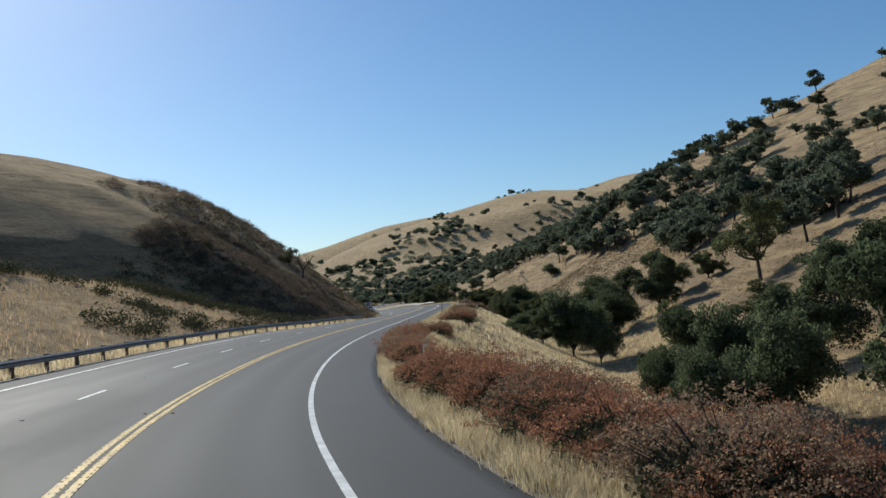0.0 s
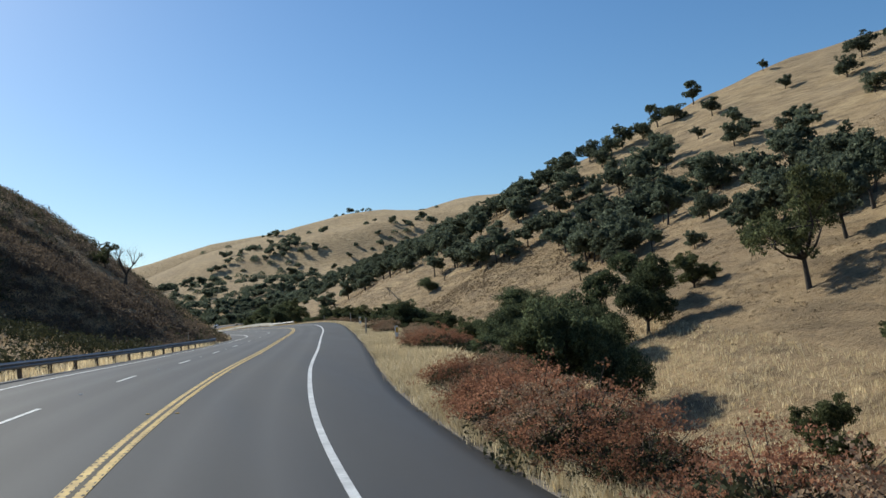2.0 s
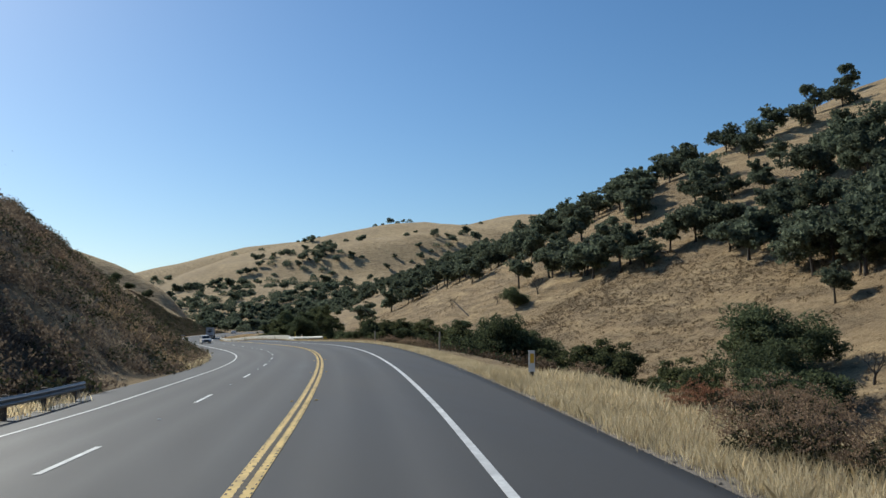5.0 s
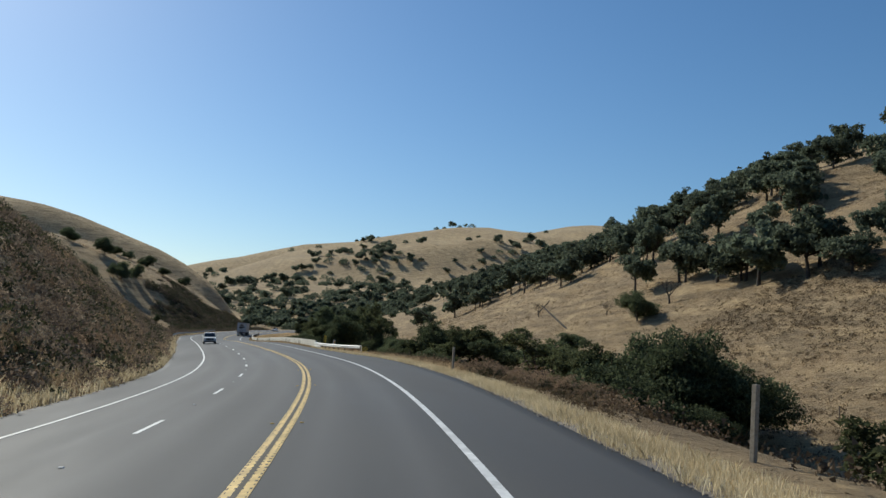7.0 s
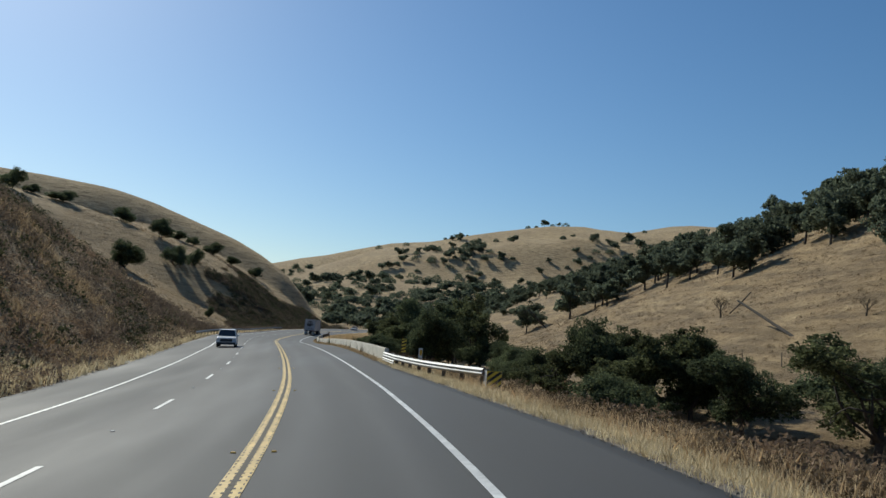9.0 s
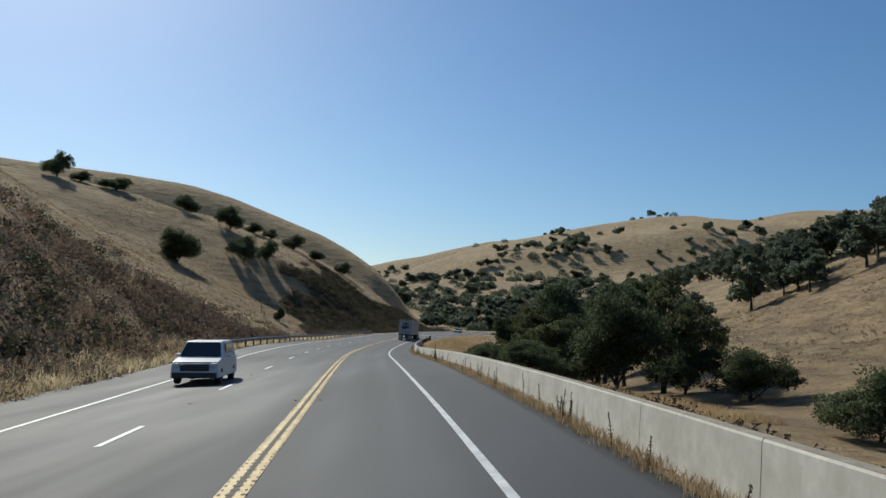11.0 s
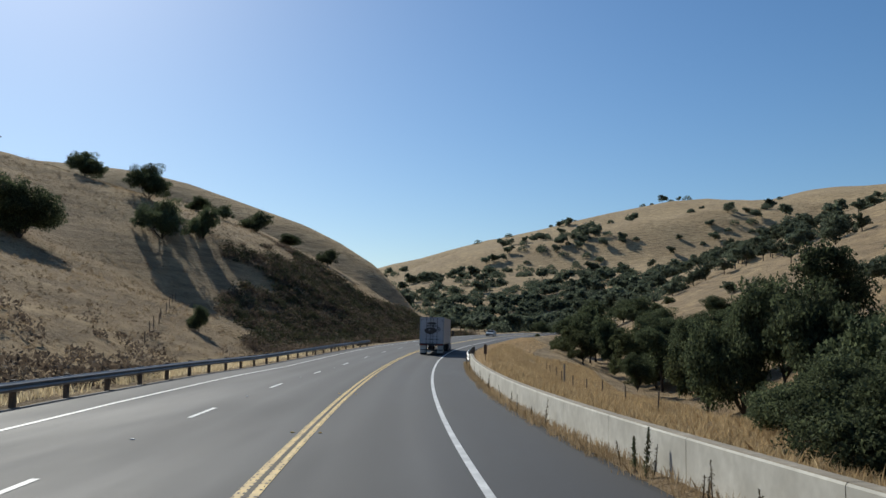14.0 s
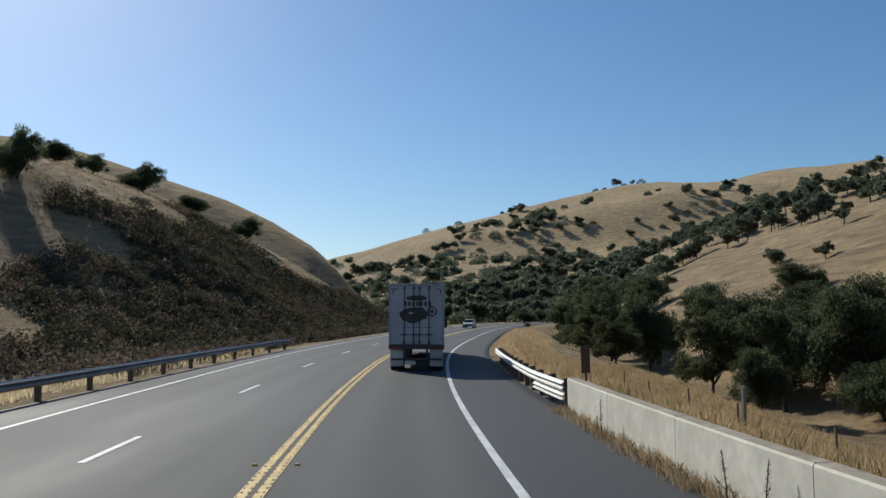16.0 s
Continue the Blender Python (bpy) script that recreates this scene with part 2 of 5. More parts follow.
def curve_through(knots, column):
    xs, ys = np.array([k[0] for k in knots], float), np.array([k[column] for k in knots], float)
    slope = np.gradient(ys, xs)

    def at(v):
        v = np.clip(np.asarray(v, float), xs[0], xs[-1])
        i = np.clip(np.searchsorted(xs, v) - 1, 0, len(xs) - 2)
        h = xs[i + 1] - xs[i]
        t = (v - xs[i]) / h
        return ((2 * t**3 - 3 * t**2 + 1) * ys[i] + (t**3 - 2 * t**2 + t) * h * slope[i]
                + (3 * t**2 - 2 * t**3) * ys[i + 1] + (t**3 - t**2) * h * slope[i + 1])
    return at


road_x, road_z, road_lean = (curve_through(ROAD, n) for n in (1, 2, 3))


def left_drop(y):
    """How much steeper the far half of the road falls away to the left."""
    return np.interp(y, (0, 80, 100, 128, 144, 270, 300, 325, 350, 366, 385, 400, 440, 520),
                     (0, 0, 0.01, 0.030, 0.048, 0.052, 0.035, 0.004, -0.02, -0.023, -0.012, 0.007, 0.01, 0))


def bank_of(y, d):
    """Height of the road surface over its centre line, d metres to the right of it."""
    return np.tan(np.radians(road_lean(y))) * d + left_drop(y) * np.minimum(d, 0)


def road_run(y):
    """Ahead along the road, over one unit of y."""
    return (road_x(np.asarray(y) + 0.5) - road_x(np.asarray(y) - 0.5))


def across(y, d, up=0.0):
    """The place d metres to the right of the centre line at y, on the leaning road surface."""
    k = road_run(y)
    n = np.sqrt(1 + k * k)
    return np.stack([road_x(y) + d / n, y - d * k / n, road_z(y) + bank_of(y, d) + up], -1)


def steps(v, *pairs):
    return np.interp(v, pairs[0::2], pairs[1::2])


def half_left(y):
    return steps(y, 0, 8.75, 110, 8.75, 134, 9.4, 160, 10.2, 215, 10.2, 233, 9.8, 268, 10.6, 296, 10.3, 325, 9.5, 400, 9.2, 450, 8.6)


def half_right(y):
    return steps(y, 0, 6.2, 30, 6.4, 45, 6.5, 72, 6.5, 86, 6.8, 120, 6.8, 131, 6.6, 180, 6.5, 205, 6.9, 230, 7.0, 241, 6.5, 257, 5.95, 268, 6.1, 312, 6.95, 338, 7.1, 371, 6.5, 411, 6.6, 440, 6.3)


def lumps(x, y, scale, seed=0):
    """Smooth value noise from -1 to 1."""
    def cell(i, j):
        v = np.sin(i * 127.1 + j * 311.7 + seed * 74.7) * 43758.5453
        return v - np.floor(v)
    x, y = x / scale, y / scale
    i, j = np.floor(x), np.floor(y)
    u, v = x - i, y - j
    u, v = u * u * (3 - 2 * u), v * v * (3 - 2 * v)
    a = cell(i, j) * (1 - u) + cell(i + 1, j) * u
    b = cell(i, j + 1) * (1 - u) + cell(i + 1, j + 1) * u
    return 2 * (a * (1 - v) + b * v) - 1


def soft_max(a, b, w):
    return np.where(np.abs(a - b) > 6 * w, np.maximum(a, b), w * np.logaddexp(np.clip(a / w, -700, 700), np.clip(b / w, -700, 700)))


def gully(x, y):
    """How deep the creek has cut into the valley floor."""
    deep = steps(y, 0, 1.5, 60, 2.5, 120, 3.4, 160, 3.2, 200, 2.6, 225, 1.8, 245, 0.6, 300, 0.4, 340, 1.5, 375, 3.0, 420, 4.6, 480, 4.6, 540, 4.0, 600, 1.5, 660, 0)
    middle = steps(y, 0, 28, 120, 28, 170, 34, 220, 34, 300, 29, 380, 28, 430, 31, 490, 33, 560, 38)
    return deep * np.exp(-((x - middle) / 8.5) ** 2)


def right_land(x, y):
    floor = steps(y, -100, -9, 0, -8.5, 80, -8.0, 120, -7.4, 200, -6.2, 300, -2.2, 360, -3.0, 420, -4.6, 540, -2.5, 700, 0, 900, 3)
    toe = steps(y, 0, 42, 110, 43, 140, 45, 210, 53, 250, 50, 300, 47, 360, 41, 540, 38, 640, 43, 900, 50, 1100, 60)
    rise = steps(y, 0, 0.51, 240, 0.515, 310, 0.545, 370, 0.52, 540, 0.42, 640, 0.40, 900, 0.39, 1200, 0.33)
    t = rise * 5.0 * np.logaddexp(0, np.clip((x - toe) / 5.0, -60, 600))
    t = t - 0.8 * 14 * np.logaddexp(0, np.clip((t - 95) / 14, -60, 600))
    wide = np.clip((t - 4) / 25, 0, 1)
    return floor + t + wide * (2.6 * lumps(x, y, 46, 3) + 1.1 * lumps(x, y, 17, 4)) + 0.35 * lumps(x, y, 9, 5) - gully(x, y)


def left_land(d, x, y):
    """d: metres to the left of the centre line."""
    toe = steps(y, -80, 100, 0, 98, 60, 84, 110, 42, 150, 11, 178, 9, 300, 9, 350, 10, 395, 12, 425, 15, 450, 14, 480, 12, 550, 15, 600, 32, 650, 52, 740, 90)
    top = steps(y, -80, 23, 60, 40.5, 130, 41, 163, 43.5, 182, 49, 200, 52, 250, 36, 300, 34, 340, 38, 400, 38, 450, 40, 480, 40, 560, 40, 650, 34, 740, 12, 820, 5)
    rise = steps(y, 0, 0.68, 60, 0.72, 120, 0.73, 150, 0.775, 178, 0.80, 200, 0.85, 250, 0.85, 300, 0.82, 340, 0.74, 380, 0.55, 410, 0.47, 445, 0.5, 480, 0.74, 550, 0.72, 650, 0.6)
    t = np.maximum(d - toe, 0)
    t = np.sqrt(t * t + 9) - 3
    hill = top * np.tanh(rise * t / top)
    bench = steps(y, -80, 7.5, 60, 8.2, 85, 8.2, 118, 6.5, 150, 0) * np.clip((d - 10) / 21, 0, 1) ** 1.15
    bumps = np.clip(hill / 8, 0, 1)
    low = -bank_of(y, -10.0)
    return road_z(y) - 0.3 - low * np.clip(1.6 - d / 25, 0, 1) + hill + bench + bumps * (1.5 * lumps(x, y, 32, 7) + 0.6 * lumps(x, y, 11, 8)) + 0.25 * lumps(x, y, 6, 9) * np.clip((d - 11) / 5, 0, 1)


def far_land(x, y):
    crest = steps(x, -900, 70, -300, 45, -160, 56, -63, 84, 13, 116, 60, 130, 112, 141, 200, 163, 270, 178, 320, 183, 400, 179, 500, 205, 577, 206, 700, 215, 1200, 260)
    hill = crest * np.exp(-((y - 1530) / np.where(y < 1530, 465.0, 330.0)) ** 2) * (1 + 0.04 * lumps(x, y, 130, 11))
    folds = 1 - 2 * np.abs(lumps(x + 0.5 * y, 0.45 * y, 85, 12))
    hill = hill + (7 * lumps(x, y, 95, 12) + 11 * folds + 4 * lumps(x, y, 34, 13)) * np.exp(-((y - 1180) / 170) ** 2)
    ridge = steps(x, -900, 50, -300, 100, -199, 124, -139, 141, -83, 153, -29, 169, 54, 191, 152, 204, 500, 235) * np.exp(-((y - 2050) / 260) ** 2)
    back = steps(x, -500, 95, -200, 67, -155, 63.5, -123, 60, -103, 55, -86, 49, -58, 39, -44, 32, -30, 23, -22, 14.5, -14, 4, -6, -8, 12, -40, 30, -63) + 63
    back = back * np.exp(-((y - 660) / 100) ** 2) - 60
    return np.maximum(np.maximum(hill, ridge) + steps(y, 350, -90, 620, -30, 900, 0), np.where(x < 30, back, -90))


def ground(x, y, below=0.0):
    """The height of the land; below: how far the sheet lies under the paving."""
    x, y = np.asarray(x, float), np.asarray(y, float)
    k = road_run(y)
    d = (x - road_x(y)) / np.sqrt(1 + k * k)
    level = road_z(y) + bank_of(y, np.maximum(d, -14))
    wl, wr = half_left(y), half_right(y)
    edge_r = road_z(y) + np.tan(np.radians(road_lean(y))) * wr - 0.03
    flat = steps(y, 60, 3.0, 88, 4.6, 150, 4.4, 240, 3.4, 300, 3.0)
    bank = edge_r - 0.04 * np.minimum(d - wr, flat) - 0.52 * np.maximum(d - wr - flat, 0)
    far = far_land(x, y)
    right = soft_max(soft_max(right_land(x, y), bank, 0.6), far, 4.0)
    right_far = soft_max(right_land(x, y), far, 4.0)
    edge_l = road_z(y) + bank_of(y, -wl) - 0.03
    t = np.clip((-d - wl) / 4.0, 0, 1)
    left = soft_max(left_land(-d, x, y), far, 4.0)
    left = np.where(y > 720, left, edge_l * (1 - t) + left * t)
    near = np.where(d > wr, right, np.where(d < -wl, left, level - below))
    return np.where(y > 720, np.maximum(right_far, left), near)


def ground_at(x, y):
    return float(ground(np.array([x]), np.array([y]))[0])


# ---- making meshes ----


def mesh_of(name, verts, faces, mat=None, smooth=True):
    me = bpy.data.meshes.new(name)
    me.from_pydata(np.asarray(verts, float).tolist(), [], [tuple(int(i) for i in f) for f in faces])
    for m in (mat if isinstance(mat, (list, tuple)) else [mat] if mat else []):
        me.materials.append(m)
    if smooth:
        me.polygons.foreach_set("use_smooth", [True] * len(me.polygons))
    me.update()
    return me


def part(name, bm, mat, parent=None, label=""):
    me = bpy.data.meshes.new(name)
    bm.to_mesh(me)
    bm.free()
    me.materials.append(mat)
    ob = new(name, me)
    ob.parent = parent
    return tagged(ob, label)


def part_mesh(name, me, parent=None, label=""):
    ob = new(name, me)
    ob.parent = parent
    return tagged(ob, label)


def empty(name, m=None):
    ob = new(name)
    ob.empty_display_size = 0.2
    if m is not None:
        ob.matrix_basis = m
    return ob


def box(bm, lo, hi, bevel=0.0):
    lo, hi = Vector(lo), Vector(hi)
    made = bmesh.ops.create_cube(bm, size=1.0, matrix=Matrix.LocRotScale((lo + hi) / 2, None, hi - lo))["verts"]
    if bevel:
        edges = list({e for v in made for e in v.link_edges})
        bmesh.ops.bevel(bm, geom=edges, offset=bevel, segments=2, profile=0.6, affect="EDGES")


def tube_arrays(points, radii, sides=7):
    """Vertices and faces of a tapered tube through points."""
    pts = [Vector(p) for p in points]
    verts, faces = [], []
    for i, (p, r) in enumerate(zip(pts, radii)):
        way = (pts[min(i + 1, len(pts) - 1)] - pts[max(i - 1, 0)]).normalized()
        side = way.cross(Vector((0.3, 1, 0.2))).normalized()
        other = way.cross(side)
        for k in range(sides):
            a = 2 * math.pi * k / sides
            verts.append(p + r * (math.cos(a) * side + math.sin(a) * other))
        if i:
            for k in range(sides):
                a, b = (i - 1) * sides + k, (i - 1) * sides + (k + 1) % sides
                faces.append((a, b, b + sides, a + sides))
    return verts, faces


def join_arrays(pieces):
    verts, faces = [], []
    for v, f in pieces:
        base = len(verts)
        verts += list(v)
        faces += [tuple(i + base for i in g) for g in f]
    return verts, faces


def leaf_quads(centres, sizes, rng, flat=0.0, slim=0.55, corners=4):
    """Diamond leaves at the centres, turned at random."""
    n = len(centres)
    a = rng.normal(size=(n, 3))
    a[:, 2] *= 1 - flat
    a /= np.linalg.norm(a, axis=1, keepdims=True)
    b = np.cross(a, rng.normal(size=(n, 3)))
    b /= np.linalg.norm(b, axis=1, keepdims=True) + 1e-9
    s = np.asarray(sizes).reshape(-1, 1)
    if corners == 3:
        v = np.stack([centres + a * s, centres - a * s * 0.6 + b * s * slim, centres - a * s * 0.6 - b * s * slim], 1).reshape(-1, 3)
        return v, np.arange(3 * n).reshape(-1, 3)
    v = np.stack([centres + a * s, centres + b * s * slim, centres - a * s, centres - b * s * slim], 1).reshape(-1, 3)
    f = np.arange(4 * n).reshape(-1, 4)
    return v, f


# ---- the ground and the road ----
ahead = np.concatenate([np.arange(-150, -20, 10), np.arange(-20, 450, 2.0), np.arange(450, 720, 6), np.arange(720, 1000, 14), np.arange(1000, 2700, 26)])
side = np.concatenate([np.arange(0, 14, 0.7), np.arange(14, 60, 1.8), np.arange(60, 140, 4), np.arange(140, 320, 9), np.arange(320, 700, 30), np.arange(700, 1800, 120)])
side = np.concatenate([-side[:0:-1], side])
yy, dd = np.meshgrid(ahead, side, indexing="ij")
kk = np.where(np.abs(dd) < 30, 1, np.clip((60 - np.abs(dd)) / 30, 0, 1)) * road_run(yy)
xx = road_x(yy) + dd / np.sqrt(1 + kk * kk)
yy = yy - dd * kk / np.sqrt(1 + kk * kk)
zz = ground(xx, yy, 0.10)
rows_n, cols_n = xx.shape
idx = np.arange(rows_n * cols_n).reshape(rows_n, cols_n)
quads = np.stack([idx[:-1, :-1], idx[:-1, 1:], idx[1:, 1:], idx[1:, :-1]], -1).reshape(-1, 4)
land = new("ground", mesh_of("ground", np.stack([xx, yy, zz], -1).reshape(-1, 3), quads, M_HILL))
tagged(land, "golden dry grass hills rising on both sides of a valley", "ground", kind="structure")


def ribbon(name, y0, y1, d_left, d_right, up, mat, step=2.0, skirt=0.0):
    """A strip of the road between two distances from the centre line."""
    ys = np.linspace(y0, y1, max(2, int((y1 - y0) / step) + 1))
    dl = d_left(ys) if callable(d_left) else np.full_like(ys, d_left)
    dr = d_right(ys) if callable(d_right) else np.full_like(ys, d_right)
    lines = [across(ys, dl, up), across(ys, dr, up)]
    if skirt:
        lines = [across(ys, dl - 0.05, up - skirt)] + lines + [across(ys, dr + 0.05, up - skirt)]
    n = len(ys)
    v = np.concatenate(lines)
    f = [(c * n + i, (c + 1) * n + i, (c + 1) * n + i + 1, c * n + i + 1) for c in range(len(lines) - 1) for i in range(n - 1)]
    return new(name, mesh_of(name, v, f, mat, smooth=False))


def paving(name, y0, y1, mat):
    """The road's surface in narrow columns, so that it follows the lean, with a skirt at both sides."""
    ys = np.linspace(y0, y1, int((y1 - y0) / 2.0) + 1)
    wl, wr = half_left(ys), half_right(ys)
    cols = [across(ys, -wl - 0.06, -0.28)] + [across(ys, -wl + (wl + wr) * u) for u in np.linspace(0, 1, 37)] + [across(ys, wr + 0.06, -0.28)]
    n = len(ys)
    f = [(c * n + i, (c + 1) * n + i, (c + 1) * n + i + 1, c * n + i + 1) for c in range(len(cols) - 1) for i in range(n - 1)]
    me = mesh_of(name, np.concatenate(cols), f, mat)
    ds = np.concatenate([-wl] + [-wl + (wl + wr) * u for u in np.linspace(0, 1, 37)] + [wr])
    worn = np.zeros_like(ds)
    for lane in (-5.4, -1.8, 1.9):
        for track in (-0.85, 0.85):
            worn += np.exp(-((ds - lane - track) / 0.38) ** 2)
    me.attributes.new("lane", "FLOAT", "POINT").data.foreach_set("value", 0.38 * worn)
    edge = np.clip((ds - 3.9) / 0.5, 0, 1) + np.clip((-7.3 - ds) / 0.5, 0, 1)
    me.attributes.new("shoulder", "FLOAT", "POINT").data.foreach_set("value", 0.62 * edge)
    return new(name, me)


road = paving("road", -140, 690, M_ASPHALT)
tagged(road, "worn dark grey asphalt highway curving between hills", "road", kind="structure")
gravel = ribbon("gravel_shoulder", -20, 266, lambda y: half_right(y) - 0.02, lambda y: half_right(y) + 0.5, -0.012, M_GRAVEL, 1.0, 0.12)
tagged(gravel, "grey gravel strip along the edge of the asphalt", "shoulder", kind="structure")


def pebbles():
    """Small stones spilled along the edge of the paving."""
    g = np.random.default_rng(77)
    n = 2600
    y = g.uniform(0, 266, n)
    p = across(y, half_right(y) - 0.12 + 0.75 * g.uniform(0, 1, n) ** 1.4)
    p[:, 2] = np.maximum(p[:, 2] - 0.012, ground(p[:, 0], p[:, 1])) + 0.008
    r = g.uniform(0.012, 0.042, (n, 1))
    shape = np.array([(1, 0, 0), (0, 1, 0), (-1, 0, 0), (0, -1, 0), (0, 0, 0.7), (0, 0, -0.6)], float)
    v = p[:, None] + shape[None] * r[:, None] * g.uniform(0.6, 1.3, (n, 6, 1))
    tri = np.array([(0, 1, 4), (1, 2, 4), (2, 3, 4), (3, 0, 4), (1, 0, 5), (2, 1, 5), (3, 2, 5), (0, 3, 5)])
    f = (tri[None] + 6 * np.arange(n)[:, None, None]).reshape(-1, 3)
    return tagged(new("pebbles", mesh_of("pebbles", v.reshape(-1, 3), f, M_GRAVEL, smooth=False)), "loose grey stones along the pavement edge", "gravel", kind="stuff")


pebbles()
def centre_of_lines(y):
    return steps(y, -20, -0.45, 15, -0.36, 60, -0.12, 105, 0.08, 178, 0.06, 250, 0.18, 290, 0.10, 325, -0.01, 403, -0.05, 690, 0)


for d0 in (-0.20, 0.045):
    line = ribbon("yellow_line", -140, 690, lambda y: centre_of_lines(y) + d0, lambda y: centre_of_lines(y) + d0 + 0.155, 0.009, M_YELLOW_PAINT, 2.0)
    tagged(line, "solid yellow centre line with worn edges on asphalt", "road marking", "road lines", "structure")
tagged(ribbon("rumble_strip", -140, 690, lambda y: centre_of_lines(y) - 0.045, lambda y: centre_of_lines(y) + 0.045, 0.008, M_RUMBLE, 2.0),
       "dark strip between the two yellow lines", "rumble strip", kind="structure")


def grooves():
    """Short milled grooves across the yellow lines, one after another."""
    ys = np.arange(0, 470, 0.31)
    g = np.random.default_rng(3)
    v, mid = [], centre_of_lines(ys)
    for a, b in ((-0.065, 0.065), (-0.185, -0.15), (0.15, 0.185)):
        left, right = mid + a + g.normal(0, 0.012, len(ys)), mid + b + g.normal(0, 0.012, len(ys))
        v.append(np.stack([across(ys, left, 0.012), across(ys, right, 0.012), across(ys + 0.12, right, 0.012), across(ys + 0.12, left, 0.012)], 1).reshape(-1, 3))
    v = np.concatenate(v)
    ob = new("rumble_grooves", mesh_of("rumble_grooves", v, np.arange(len(v)).reshape(-1, 4), M_RUMBLE, smooth=False))
    return tagged(ob, "row of dark milled grooves across the yellow lines", "rumble grooves", kind="stuff")


grooves()
tagged(ribbon("edge_line", -140, 690, 3.68, 3.84, 0.009, M_WHITE_PAINT, 2.0), "solid white edge line beside the right lane", "road marking", "road lines", "structure")
FAR_LINE = lambda y: -steps(y, 0, 7.12, 200, 7.1, 250, 6.8, 300, 6.7, 325, 7.2, 382, 7.22, 400, 7.1, 690, 7.1)
tagged(ribbon("edge_line", -140, 690, lambda y: FAR_LINE(y) - 0.075, lambda y: FAR_LINE(y) + 0.075, 0.009, M_WHITE_PAINT, 2.0), "solid white edge line beside the far lane", "road marking", "road lines", "structure")


def dash_starts():
    """Starts of the 12 foot dashes, about 48 feet apart along the road."""
    n = np.arange(-9, 45)
    return [float(v) for v in steps(n, -9, -96, 0, 27.9, 1, 42.2, 3, 66.35, 6, 103.9, 8, 129.65, 13, 197.8, 17, 251.3, 18, 264.2, 22, 320.5, 25, 362.3, 27, 389.9, 28, 403.7, 45, 636)]


def dash_line(y):
    return float(-steps(y, 0, 3.52, 45, 3.5, 60, 3.72, 75, 3.65, 95, 3.47, 130, 3.64, 200, 3.5, 252, 3.34, 268, 3.28, 320, 3.64, 350, 3.68, 365, 3.8, 380, 3.74, 392, 3.62, 405, 3.46, 440, 3.5))


for y in dash_starts():
    dd_ = dash_line(y)
    dash = ribbon("lane_dash", y, y + 3.3, dd_ - 0.07, dd_ + 0.07, 0.009, M_WHITE_PAINT, 1.2)
    tagged(dash, "white painted lane dash on asphalt", "road marking", "lane dashes", "structure")


def reflector(y, d, mat, label):
    """A low square road stud with bevelled flanks."""
    bm = bmesh.new()
    box(bm, (-0.05, -0.05, 0), (0.05, 0.05, 0.018))
    for v in bm.verts:
        if v.co.z > 0.01:
            v.co.x *= 0.75
            v.co.y *= 0.5
    p = across(y, d, 0.012)
    ob = part("road_stud", bm, mat)
    ob.matrix_basis = pose(p[0], p[1], p[2], 0, -float(road_lean(y)), -math.degrees(math.atan(float(road_run(y)))))
    return tagged(ob, label, "road stud", "road studs")


for y in np.arange(9.0, 470, 14.6):
    for s in (-0.36, 0.36):
        reflector(float(y), float(centre_of_lines(y)) + s, M_AMBER, "small amber road stud beside the yellow lines")
for y in dash_starts()[8:38]:
    reflector(y - 5.2, dash_line(y), M_WHITE_STEEL, "small white road stud between the lane dashes")


# ---- barriers ----


def swept(profile, ys, d, base=None):
    """A closed cross-section (across, up) drawn along the road at d."""
    ys = np.asarray(ys, float)
    n, k = len(ys), len(profile)
    dist = d(ys) if callable(d) else np.full_like(ys, d)
    v = np.zeros((n, k, 3))
    for j, (a, h) in enumerate(profile):
        v[:, j] = across(ys, dist + a)
        v[:, j, 2] = (across(ys, dist)[:, 2] if base is None else base(ys)) + h
    f = [(i * k + j, i * k + (j + 1) % k, (i + 1) * k + (j + 1) % k, (i + 1) * k + j) for i in range(n - 1) for j in range(k)]
    f += [tuple(range(k - 1, -1, -1)), tuple((n - 1) * k + j for j in range(k))]
    return v.reshape(-1, 3), f


def w_beam(sign, low=0.44, high=0.76, t=0.012):
    """The folded section of a guardrail beam, bulging towards the road (sign)."""
    h = np.linspace(low, high, 9)
    a = sign * np.array([0.0, 0.03, 0.08, 0.06, 0.0, 0.06, 0.08, 0.03, 0.0])
    return [(x, z) for x, z in zip(a, h)] + [(x - sign * t, z) for x, z in zip(a[::-1], h[::-1])]


